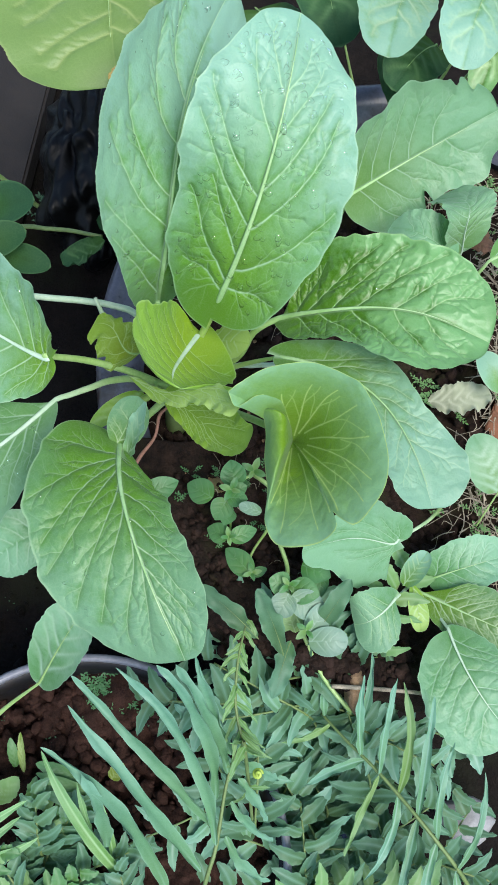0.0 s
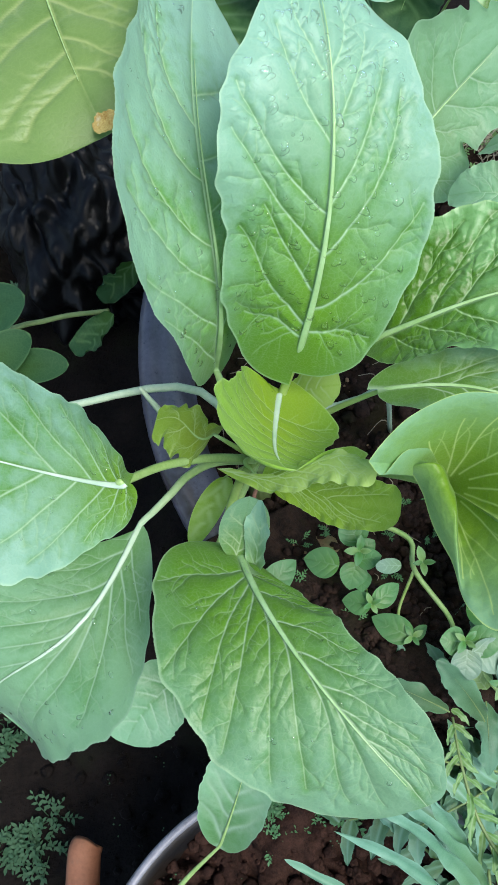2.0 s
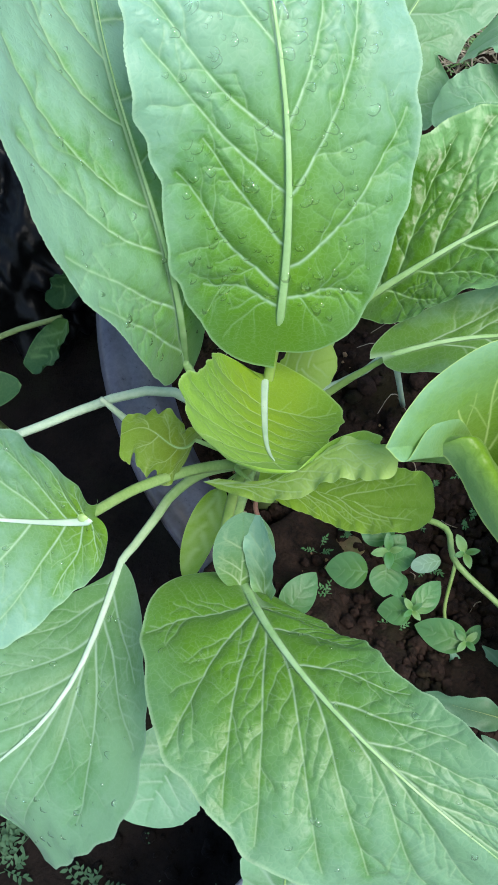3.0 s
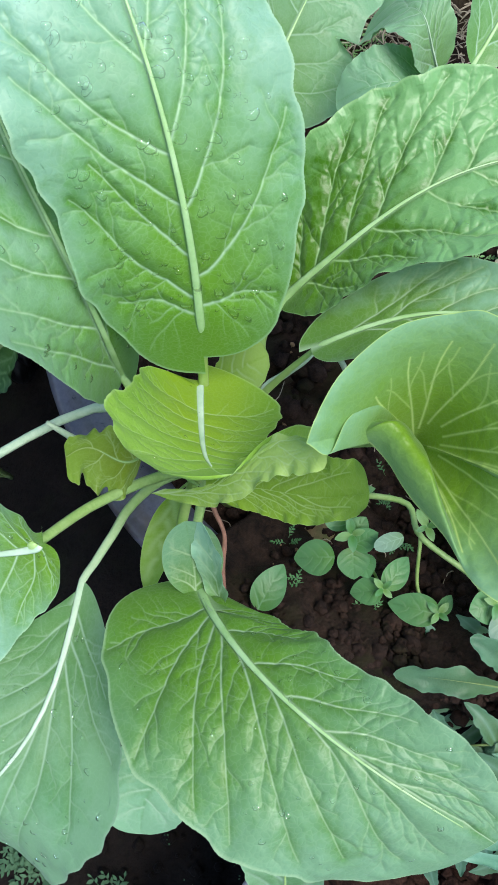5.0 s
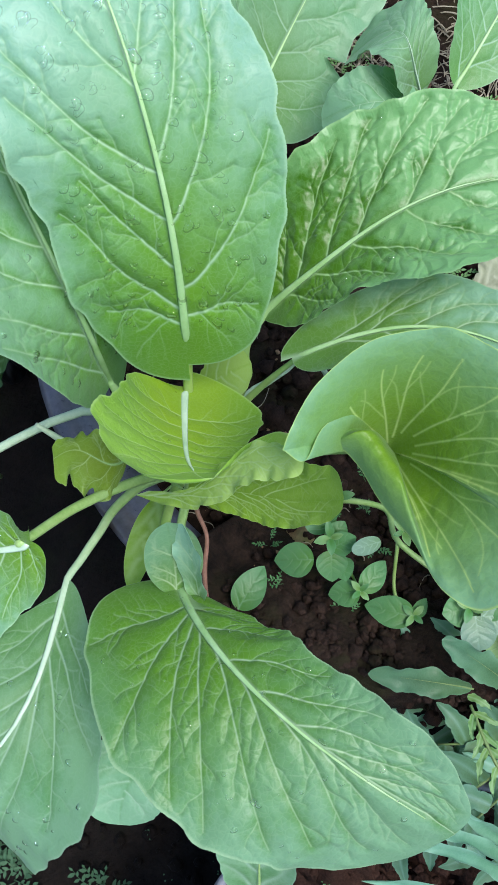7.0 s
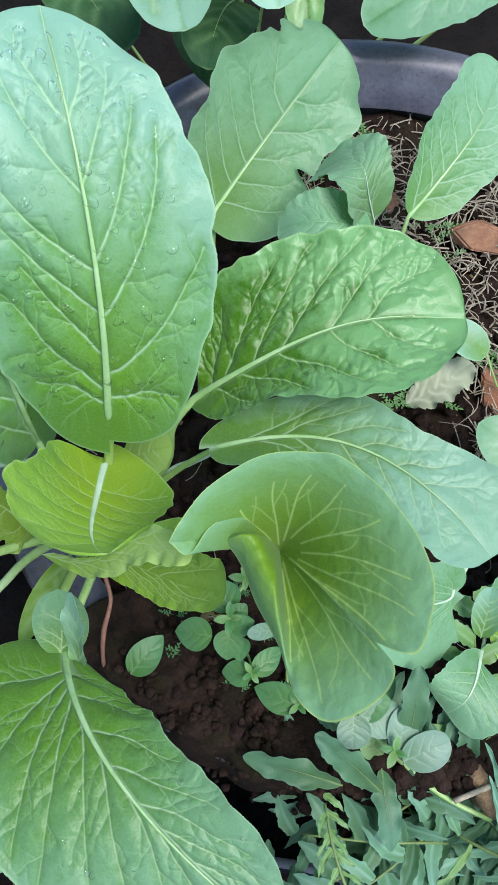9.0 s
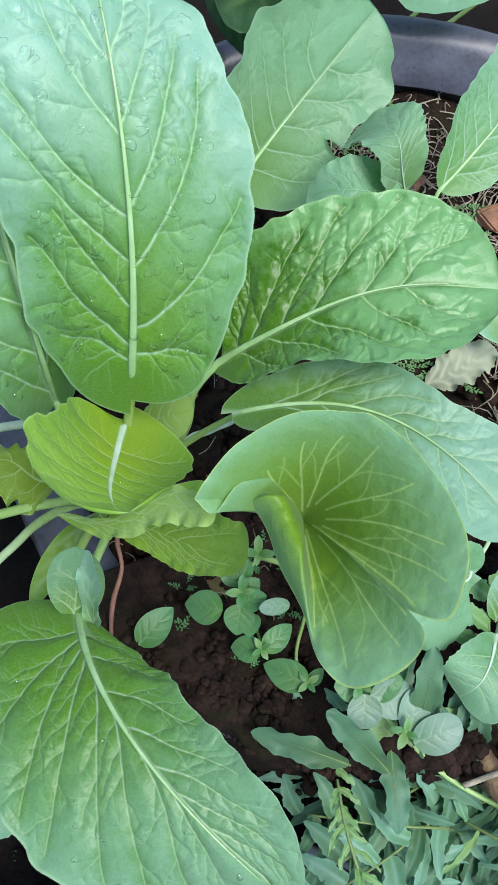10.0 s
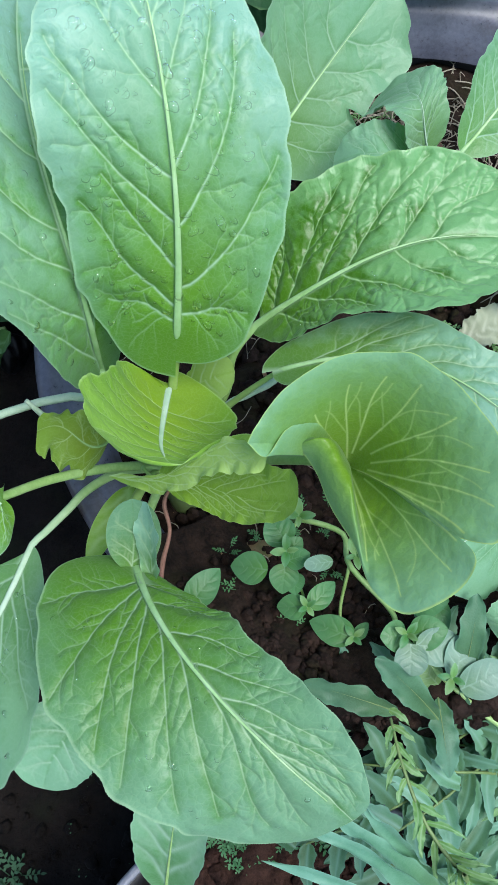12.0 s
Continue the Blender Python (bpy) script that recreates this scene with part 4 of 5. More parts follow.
leaf(mustard, (-0.128, 0.127, 0.345), (-0.150, 0.117, 0.347), (-0.168, 0.104, 0.330), 0.020, 0.022, 0.5, 0.5, (0.2, 0.2), 0.0, 0.0, (0.004, 0.004), BLUISH,
     [CROWN, (-0.09, 0.19, 0.32)], veins=4, vein_width=0.0003, rib_to=0.0, young=0.1, seed=25, size=(90, 70), rib=0.0005, label="small rounded lower leaf")

# ---- companion mustard with jagged leaf ----
companion = empty("mustard_plant", (0.10, 0.345, 0.235), "younger mustard green with a torn jagged leaf in the same pot", "vegetable plant")
leaf(companion, (0.081, 0.371, 0.363), (0.127, 0.401, 0.365), (0.192, 0.433, 0.381), 0.0549, 0.0447, 0.49, 0.45, (0.49, 0.33), -0.64, 0.22, (0.010, 0.009), BLUISH, [(0.10, 0.345, 0.235), (0.07, 0.35, 0.31)], trim=(-0.014, -0.004, 0.034, 0.019, 0.098, -0.122), veins=5, vein_width=0.00040, seed=31, size=(340, 220),
     rib=0.0017, rib_to=0.85, rib_material=GREENPALE, wave=(0.0014, 3), depth=0.0012, pucker=0.0004, nibble=0.006, ragged=(0.02, 3.0), notch=((1, 0.52, 0.035, 0.32), (-1, 0.84, 0.03, 0.16), (-1, 0.91, 0.03, 0.22), (1, 0.90, 0.05, 0.14)), label="jagged torn blue-green leaf", young=0.5, pale_sheen=1.1)
leaf(companion, (0.158, 0.322, 0.366), (0.155, 0.334, 0.401), (0.141, 0.363, 0.370), 0.0216, 0.0225, 0.49, 0.38, (0.36, 0.17), -0.27, 0.18, (0.0, -0.006),
     BLUISH, [(0.10, 0.345, 0.235), (0.14, 0.33, 0.32)], sway=-0.004, veins=6, vein_width=0.0003, seed=32, size=(200, 150), rib_to=0.6, rib=0.0009, rib_material=GREENWHITE, ragged=(0.02, 7), wave=(0.0008, 4), young=0.4)
leaf(companion, (0.153, 0.313, 0.371), (0.127, 0.321, 0.390), (0.105, 0.335, 0.378), 0.0160, 0.0184, 0.51, 0.47, (0.40, 0.33), -0.11, 0.01, (0.0, -0.002),
     BLUISH, [(0.10, 0.345, 0.235), (0.15, 0.325, 0.32)], veins=5, vein_width=0.00026, seed=33, size=(200, 150), rib=0.0005, rib_to=0.0, wave=(0.0006, 4), ragged=(0.02, 7), young=0.0, crinkle=0.0004, pucker=0.0006, pale_sheen=1.4)

# ---- seedling at the far side of the pot ----
seedling = empty("mustard_plant", (0.17, 0.315, 0.238), "single-leaved young mustard seedling among straw", "vegetable plant")
leaf(seedling, (0.186, 0.328, 0.346), (0.233, 0.348, 0.362), (0.273, 0.385, 0.369), 0.0318, 0.0274, 0.57, 0.41, (0.49, 0.28), -0.41, 0.17, (0.0, 0.0),
     BLUISH, [(0.17, 0.315, 0.238), (0.172, 0.318, 0.30)], trim=(-0.023, -0.020, -0.040, -0.008, 0.013, 0.037), sway=-0.0013, veins=6, seed=34, size=(240, 160), rib_to=0.85, rib=0.0015, rib_material=GREENPALE, vein_width=0.0003, young=0.5, crinkle=0.0003, pucker=0.0006)

# ---- seedlings at the near side of the pot ----
cluster = empty("mustard_plant", (0.135, 0.100, 0.225), "low rosette of small mustard leaves at the pot's edge", "vegetable plant")
HUB = (0.135, 0.105, 0.243)
leaf(cluster, (0.113, 0.128, 0.301), (0.094, 0.126, 0.307), (0.041, 0.116, 0.321), 0.0393, 0.0305, 0.47, 0.49, (-0.19, 0.16), 0.51, -0.07, (0.009, 0.003), BLUISH, [(0.165, 0.168, 0.24), (0.14, 0.145, 0.285)], trim=(-0.007, -0.056, 0.137, -0.043, -0.038, 0.047), sway=-0.0038,
     seed=41, size=(240, 170), rib=0.0012, rib_to=0.85, rib_material=GREENWHITE, vein_width=0.00050, young=0.1, pale_sheen=0.6, stalk_radius=0.0018,
     side_veins=((0.03, 0.30, -0.7, 0.8), (0.05, 0.50, -0.6, 0.8), (0.10, 0.70, -0.45, 0.9), (0.20, 0.80, -0.35, 1.0), (0.03, 0.28, 0.7, 0.8), (0.05, 0.48, 0.6, 0.8), (0.10, 0.68, 0.45, 0.9), (0.30, 0.85, 0.3, 1.0)))
leaf(cluster, (0.1126, 0.0885, 0.278), (0.0961, 0.074, 0.284), (0.0826, 0.0711, 0.273), 0.0241, 0.0234, 0.59, 0.40, (0.20, 0.25), 0.07, -0.08, (-0.003, 0.007), MATURE, [HUB], veins=4, seed=42, size=(150, 120), rib=0.0014, rib_to=0.7, rib_material=WHITESTALK, vein_width=0.0004, young=0.1, pale_sheen=0.6, stalk_radius=0.0016)
leaf(cluster, (0.146, 0.106, 0.258), (0.172, 0.113, 0.272), (0.205, 0.122, 0.268), 0.022, 0.018, 0.50, 0.40, (0.4, 0.3), 0.2, 0.0, (0.010, 0.004), BLUISH, [HUB], veins=5, seed=43, size=(170, 120), rib=0.0012, young=0.3, depth=0.0012, rib_material=GREENPALE, stalk_radius=0.0016)
leaf(cluster, (0.136, 0.095, 0.263), (0.171, 0.076, 0.271), (0.214, 0.055, 0.275), 0.0243, 0.0227, 0.55, 0.47, (0.29, 0.30), 0.02, -0.01, (-0.018, -0.004), MATURE, [HUB], veins=7, seed=44, size=(190, 130), rib=0.0013, young=0.9, pale_sheen=0.2, depth=0.0010, rib_to=0.9, rib_material=YELLOWPALE, stalk_radius=0.0018)
leaf(cluster, (0.151, 0.066, 0.275), (0.165, 0.025, 0.284), (0.191, -0.008, 0.275), 0.0300, 0.0407, 0.55, 0.44, (0.30, 0.28), -0.02, -0.06, (0.004, 0.0), BLUISH, [HUB, (0.145, 0.085, 0.255)], veins=5, seed=45, size=(220, 170), rib=0.0014, rib_to=0.9, rib_material=WHITESTALK, vein_width=0.0004, young=0.2, pucker=0.0008, depth=0.0014, stalk_radius=0.0016)
small_leaf(cluster, (0.129, 0.100, 0.266), (0.134, 0.066, 0.262), 0.0075, 0.1, 0.0, LIME, m=0.6, e=0.4, seed=46, size=(60, 30), veins=4, stalk=[HUB], rib_to=0.8)
small_leaf(cluster, (0.122, 0.100, 0.268), (0.137, 0.121, 0.288), 0.009, 0.1, 0.4, GREEN, m=0.5, e=0.45, seed=47, size=(60, 40), veins=4, stalk=[HUB], cup=0.6)
small_leaf(cluster, (0.200, 0.170, 0.270), (0.180, 0.212, 0.285), 0.018, 0.1, 0.0, BLUISH, seed=48, size=(30, 20), stalk=[(0.19, 0.15, 0.24)], veins=4)
small_leaf(cluster, (0.215, 0.255, 0.265), (0.195, 0.285, 0.275), 0.012, 0.1, 0.0, GREEN, seed=49, size=(24, 14), stalk=[(0.22, 0.24, 0.24)])

# ---- plants behind the pot ----
behind = empty("mustard_plant", (0.17, 0.60, 0.03), "bushy mustard green growing behind the large pot", "vegetable plant")
ROOT = (0.17, 0.60, 0.05)
leaf(behind, (0.138, 0.530, 0.410), (0.112, 0.478, 0.440), (0.098, 0.430, 0.435), 0.024, 0.030, 0.55, 0.45, (0.2, 0.2), 0.0, 0.0, (0, 0), GREEN, [ROOT, (0.16, 0.58, 0.3)], veins=5, seed=51, size=(90, 60), rib=0.001, young=0.2)
leaf(behind, (0.195, 0.530, 0.410), (0.166, 0.475, 0.438), (0.152, 0.430, 0.425), 0.026, 0.026, 0.55, 0.45, (0.2, 0.2), 0.0, 0.0, (0, 0), GREEN, [ROOT, (0.19, 0.58, 0.3)], veins=5, seed=52, size=(90, 60), rib=0.001, young=0.2)
# The darkest leaves here carry the shade under the upper ones as colour.
leaf(behind, (0.154, 0.500, 0.370), (0.132, 0.470, 0.392), (0.112, 0.446, 0.385), 0.022, 0.022, 0.5, 0.45, (0.2, 0.2), 0.0, 0.0, (0, 0), SHADELEAF, [ROOT], veins=4, seed=53, size=(40, 30), rib=0.001)
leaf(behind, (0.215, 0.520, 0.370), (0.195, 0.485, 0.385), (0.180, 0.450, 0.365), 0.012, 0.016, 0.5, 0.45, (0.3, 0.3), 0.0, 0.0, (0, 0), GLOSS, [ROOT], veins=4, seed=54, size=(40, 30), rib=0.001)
leaf(behind, (0.125, 0.520, 0.350), (0.120, 0.485, 0.360), (0.128, 0.450, 0.350), 0.012, 0.012, 0.5, 0.45, (0.5, 0.5), 0.0, 0.0, (0, 0), SHADELEAF, [ROOT], veins=4, seed=55, size=(40, 30), rib=0.001)
leaf(behind, (0.080, 0.620, 0.330), (0.075, 0.565, 0.360), (0.085, 0.520, 0.345), 0.030, 0.030, 0.5, 0.45, (0.3, 0.3), 0.0, 0.0, (0, 0), SHADELEAF, [ROOT], veins=4, seed=56, size=(40, 30), rib=0.001)
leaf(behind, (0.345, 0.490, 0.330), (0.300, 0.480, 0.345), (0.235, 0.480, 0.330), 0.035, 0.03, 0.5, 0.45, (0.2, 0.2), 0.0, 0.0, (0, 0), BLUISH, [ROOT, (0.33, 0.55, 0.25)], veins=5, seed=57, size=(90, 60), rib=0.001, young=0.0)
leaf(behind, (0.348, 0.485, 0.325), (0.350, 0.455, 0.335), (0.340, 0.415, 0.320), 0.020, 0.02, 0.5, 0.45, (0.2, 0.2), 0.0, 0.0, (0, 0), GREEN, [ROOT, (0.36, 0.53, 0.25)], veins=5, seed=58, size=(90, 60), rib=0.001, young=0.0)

leaf(behind, (0.290, 0.640, 0.300), (0.270, 0.590, 0.330), (0.262, 0.540, 0.310), 0.030, 0.034, 0.5, 0.42, (0.3, 0.3), 0.0, 0.0, (0, 0), SHADELEAF, [ROOT], veins=4, seed=59, size=(60, 40), rib=0.001)
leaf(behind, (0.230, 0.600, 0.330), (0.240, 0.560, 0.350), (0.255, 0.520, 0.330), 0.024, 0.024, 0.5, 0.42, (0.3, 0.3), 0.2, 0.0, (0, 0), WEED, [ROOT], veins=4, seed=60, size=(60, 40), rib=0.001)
leaf(behind, (0.020, 0.600, 0.300), (0.030, 0.550, 0.330), (0.045, 0.500, 0.315), 0.028, 0.026, 0.5, 0.42, (0.3, 0.3), 0.0, 0.0, (0, 0), SHADELEAF, [ROOT], veins=4, seed=63, size=(60, 40), rib=0.001)

# ---- taro with a large yellowing leaf ----
taro = empty("taro_plant", (-0.20, 0.56, 0.02), "taro with a large yellowing leaf whose tip is scorched brown", "garden plant")
leaf(taro, (-0.079, 0.523, 0.485), (-0.080, 0.415, 0.503), (-0.074, 0.355, 0.492), 0.040, 0.070, 0.50, 0.36, (0.1, 0.15), 0.0, 0.0, (0.01, 0.01), TARO, [(-0.20, 0.56, 0.02), (-0.27, 0.50, 0.35)], veins=6, seed=61, size=(160, 120), rib=0.0016, wave=(0.002, 2), young=0.1, depth=0.0014, ragged=(0.015, 2.0))
small_leaf(taro, (-0.079, 0.353, 0.500), (-0.067, 0.357, 0.503), 0.0045, 0.0, 0.0, SCORCH, seed=62, size=(30, 16), ragged=(0.12, 2.0), name="leaf_tip", label="scorched brown leaf tip")

# ---- low plants at the dark side ----
low = empty("low_plant", (-0.21, 0.42, 0.02), "low plant with rounded leaves, shade of the pots in their dark colour", "garden plant")
SEAT = (-0.21, 0.42, 0.03)
# Shade of the pots and plants is painted into these leaves' colour.
small_leaf(low, (-0.205, 0.40, 0.29), (-0.160, 0.402, 0.305), 0.018, 0.08, 0.0, SHADELEAF, seed=71, size=(24, 16), stalk=[SEAT])
small_leaf(low, (-0.185, 0.355, 0.30), (-0.145, 0.345, 0.300), 0.012, 0.08, 0.0, SHADELEAF, seed=72, size=(24, 16), stalk=[SEAT])
small_leaf(low, (-0.200, 0.345, 0.32), (-0.160, 0.362, 0.325), 0.014, 0.08, 0.0, SHADELEAF, seed=73, size=(24, 16), stalk=[SEAT])
small_leaf(low, (-0.083, 0.424, 0.268), (-0.117, 0.411, 0.262), 0.012, -0.15, 0.8, SHADELEAF, m=0.55, e=0.3, cup=0.8, seed=74, size=(50, 30), wave=0.002, veins=3)
small_leaf(low, (-0.109, 0.390, 0.264), (-0.145, 0.374, 0.252), 0.014, -0.10, -0.5, SHADELEAF, m=0.55, e=0.35, cup=0.9, seed=75, size=(50, 30), wave=0.002, veins=3)
tube("stalk", [SEAT, (-0.200, 0.418, 0.220), (-0.155, 0.412, 0.245), (-0.112, 0.395, 0.262)], 0.0025, 0.0018, FERNSTALK, low)

# ---- weeds in the large pot ----
weed = empty("weed_seedling", (0.012, 0.185, 0.218), "small sprawling weed with paired oval leaves on a pale stem", "weed")
tube("stem", [(0.005, 0.200, 0.215), (0.012, 0.191, 0.250), (0.031, 0.169, 0.262), (0.026, 0.149, 0.265), (0.036, 0.116, 0.262), (0.034, 0.097, 0.274), (0.048, 0.059, 0.268), (0.061, 0.033, 0.262), (0.080, 0.010, 0.255)], 0.0019, 0.0015, STALK, weed, n=40)
tube("stem", [(0.026, 0.149, 0.265), (0.010, 0.128, 0.240), (0.009, 0.109, 0.250)], 0.0012, 0.0009, STALK, weed)
tube("stem", [(0.012, 0.191, 0.250), (-0.004, 0.178, 0.262), (-0.009, 0.165, 0.277)], 0.0012, 0.0009, STALK, weed)
tube("stem", [(-0.009, 0.165, 0.277), (-0.006, 0.150, 0.255), (-0.008, 0.137, 0.250)], 0.0010, 0.0007, STALK, weed)
k = 0
for base, tip, w, mat in (
        ((-0.020, 0.165, 0.277), (-0.039, 0.178, 0.270), 0.010, WEED), ((-0.003, 0.174, 0.276), (-0.006, 0.194, 0.280), 0.010, WEED), ((-0.006, 0.168, 0.282), (0.006, 0.172, 0.285), 0.006, WEED),
        ((-0.009, 0.164, 0.283), (0.006, 0.161, 0.288), 0.007, WEED), ((-0.009, 0.164, 0.277), (-0.018, 0.150, 0.268), 0.009, WEED), ((-0.007, 0.160, 0.262), (-0.011, 0.146, 0.252), 0.007, WEED),
        ((0.016, 0.152, 0.272), (-0.001, 0.155, 0.283), 0.006, SILVER), ((-0.008, 0.137, 0.250), (-0.024, 0.146, 0.243), 0.008, WEED), ((-0.007, 0.136, 0.250), (0.014, 0.144, 0.246), 0.007, WEED),
        ((0.009, 0.109, 0.250), (-0.010, 0.130, 0.245), 0.009, WEED), ((0.009, 0.109, 0.250), (0.021, 0.114, 0.262), 0.004, WEED), ((-0.070, 0.164, 0.286), (-0.045, 0.176, 0.286), 0.009, WEED),
        ((0.034, 0.097, 0.268), (0.020, 0.102, 0.272), 0.009, WEED), ((0.036, 0.096, 0.268), (0.056, 0.090, 0.272), 0.010, WEED), ((0.036, 0.090, 0.258), (0.058, 0.078, 0.252), 0.0135, SILVER),
        ((0.034, 0.092, 0.258), (0.026, 0.076, 0.254), 0.012, SILVER), ((0.040, 0.066, 0.250), (0.034, 0.082, 0.256), 0.008, FERNLIGHT), ((0.048, 0.059, 0.250), (0.076, 0.058, 0.252), 0.0135, SILVER),
        ((0.048, 0.064, 0.250), (0.062, 0.084, 0.256), 0.011, SILVER), ((0.046, 0.115, 0.256), (0.066, 0.104, 0.262), 0.010, WEED), ((0.060, 0.110, 0.258), (0.058, 0.090, 0.256), 0.006, WEED)):
    k += 1
    base, tip = ((*q[:2], q[2] + (0.018 if q[1] < 0.105 else 0.016 if q[2] < 0.262 else 0.0)) for q in (base, tip))
    silvery = mat is SILVER
    if silvery:
        base, tip = ((*q[:2], q[2] + 0.012) for q in (base, tip))
    small_leaf(weed, base, tip, 0.8 * w if silvery else w, 0.08, 0.0, mat, m=0.5 if silvery else 0.40, e=0.5 if silvery else 0.85, seed=100 + k, size=(60, 40), veins=3, rib_to=0.0, depth=0.0008)
rng = np.random.RandomState(77)
for hub in ((-0.006, 0.168, 0.289), (-0.008, 0.137, 0.268), (0.009, 0.110, 0.268), (0.012, 0.190, 0.262), (0.030, 0.150, 0.280), (0.034, 0.097, 0.292), (0.046, 0.066, 0.286)):
    turn = rng.uniform(0, 3)
    for q in range(4):
        a, l = turn + q * 1.5708 + rng.uniform(-0.2, 0.2), rng.uniform(0.006, 0.011)
        k += 1
        small_leaf(weed, hub, (hub[0] + l * math.cos(a), hub[1] + l * math.sin(a), hub[2] + rng.uniform(0.000, 0.006)), l * 0.26, 0.1, 0.0, (FERNLIGHT, WEED)[q % 2], m=0.45, e=0.9, seed=700 + k, size=(14, 8))
loner = empty("weed_seedling", (-0.030, 0.190, 0.215), "tiny weed seedling with single oval leaf", "weed")
tube("stem", [(-0.030, 0.190, 0.21), (-0.060, 0.176, 0.270), (-0.070, 0.164, 0.285)], 0.0008, 0.0006, TWIG, loner)
twig = tagged(tube("twig", [(-0.052, 0.221, 0.322), (-0.058, 0.215, 0.320), (-0.0615, 0.202, 0.312), (-0.0725, 0.190, 0.302), (-0.080, 0.180, 0.290), (-0.086, 0.172, 0.270)], [0.0008, 0.0013, 0.0011, 0.0015, 0.0012, 0.0013], None, TWIG, n=40), "thin knotty reddish brown twig stuck in the soil", "twig")
root = tagged(tube("pale_root", [(-0.030, 0.246, 0.300), (-0.004, 0.249, 0.330), (0.009, 0.248, 0.335), (0.020, 0.247, 0.338), (0.038, 0.249, 0.330), (0.052, 0.250, 0.235)], 0.0022, 0.0016, WHITESTALK, n=30), "bare whitish old leaf stalk beside the stem", "stalk")

# ---- ferns at the near side ----
def fern_frond(plant, rachis, pairs, length, spread, material, seed, width=0.006, droop=0.1, taper=0.5, label="", sides=(-1, 1), lobes=(0.05, 3.0)):
    """A frond: a rachis with narrow leaflets on both sides."""
    rng = np.random.RandomState(seed)
    frond = tube("frond", rachis, 0.0013, 0.0007, FERNSTALK, plant, label, n=20, sides=6)
    line = smooth_path(rachis, pairs + 2)
    tan = np.gradient(line, axis=0)
    for i in range(1, pairs + 2):
        t = Vector(tan[i]).normalized()
        side = t.cross(Vector((0, -0.25, 1))).normalized()
        size = length * (1 - taper * i / pairs) * rng.uniform(0.85, 1.15)
        for s in sides:
            way = (t * math.cos(spread) + side * s * math.sin(spread) + Vector((rng.uniform(-0.15, 0.15), rng.uniform(-0.15, 0.15), rng.uniform(-0.1, 0.35)))).normalized()
            base = Vector(line[i]) + t * 0.004 * s
            tip = base + way * size - Vector((0, 0, droop * size))
            small_leaf(frond, base, tip, width * rng.uniform(0.8, 1.2), rng.uniform(0.03, 0.16), rng.uniform(-0.5, 0.5), material, m=0.3, e=0.8, cup=0.5, seed=seed * 31 + i * 2 + (s > 0), size=(26, 7), name="leaflet", wave=0.0006, ragged=lobes, bow=rng.uniform(-0.12, 0.12))
    return frond


fern = empty("brake_fern", (-0.005, -0.13, 0.03), "brake fern with long narrow blue-green leaflets beside the pots", "fern")
spine = [(-0.005, -0.16, 0.03), (-0.040, -0.16, 0.22), (-0.026, -0.091, 0.310), (-0.019, -0.067, 0.327), (-0.013, -0.034, 0.330), (-0.007, -0.013, 0.330)]
main = tube("frond", spine, 0.0018, 0.0009, FERNSTALK, fern, n=24, sides=6)
k = 0
for base, tip, w in (
        ((-0.019, -0.066, 0.330), (-0.076, 0.037, 0.398), 0.0042), ((-0.028, -0.080, 0.330), (-0.102, 0.017, 0.398), 0.0042), ((-0.019, -0.056, 0.330), (-0.101, 0.033, 0.398), 0.0042), ((-0.019, -0.040, 0.330), (-0.053, 0.038, 0.398), 0.0042), ((-0.011, -0.025, 0.330), (-0.042, 0.038, 0.398), 0.0042), ((-0.009, -0.014, 0.330), (-0.031, 0.043, 0.398), 0.0042), ((-0.047, -0.093, 0.330), (-0.116, -0.005, 0.398), 0.0042), ((-0.085, -0.065, 0.330), (-0.093, -0.019, 0.398), 0.0042),
        ((-0.005, -0.028, 0.325), (0.015, -0.056, 0.300), 0.0036), ((-0.009, -0.041, 0.325), (0.018, -0.068, 0.300), 0.0036), ((-0.013, -0.061, 0.325), (0.016, -0.091, 0.300), 0.0036), ((-0.002, -0.018, 0.325), (0.023, -0.032, 0.300), 0.0036), ((-0.003, -0.013, 0.325), (0.014, -0.013, 0.300), 0.0036)):
    k += 1
    small_leaf(main, base, tip, w, 0.07, 0.5 * math.sin(k * 2.3), FERNBLUE, m=0.4, e=0.65, cup=0.9, seed=200 + k, size=(60, 12), name="leaflet", wave=0.0012, ragged=(0.05, 4.0), bow=0.07 * math.sin(k * 1.9) + 0.05)
fern_frond(fern, [(0.02, -0.12, 0.05), (-0.001, -0.014, 0.353), (-0.003, -0.005, 0.355), (-0.007, 0.017, 0.358), (-0.005, 0.043, 0.360), (0.000, 0.063, 0.355)], 13, 0.026, 2.55, FERNLIGHT, 7, width=0.0017, label="young light green unfurling frond")
coil = [(0.006 + 0.0026 * (1 - a / 14) * math.cos(a), -0.024 + 0.0026 * (1 - a / 14) * math.sin(a), 0.352 + 0.0004 * a) for a in np.linspace(0, 11, 26)]
tube("fiddlehead", coil, 0.0013, 0.0010, YELLOWSTALK, fern, "curled yellowish frond tip", n=60, sides=7)

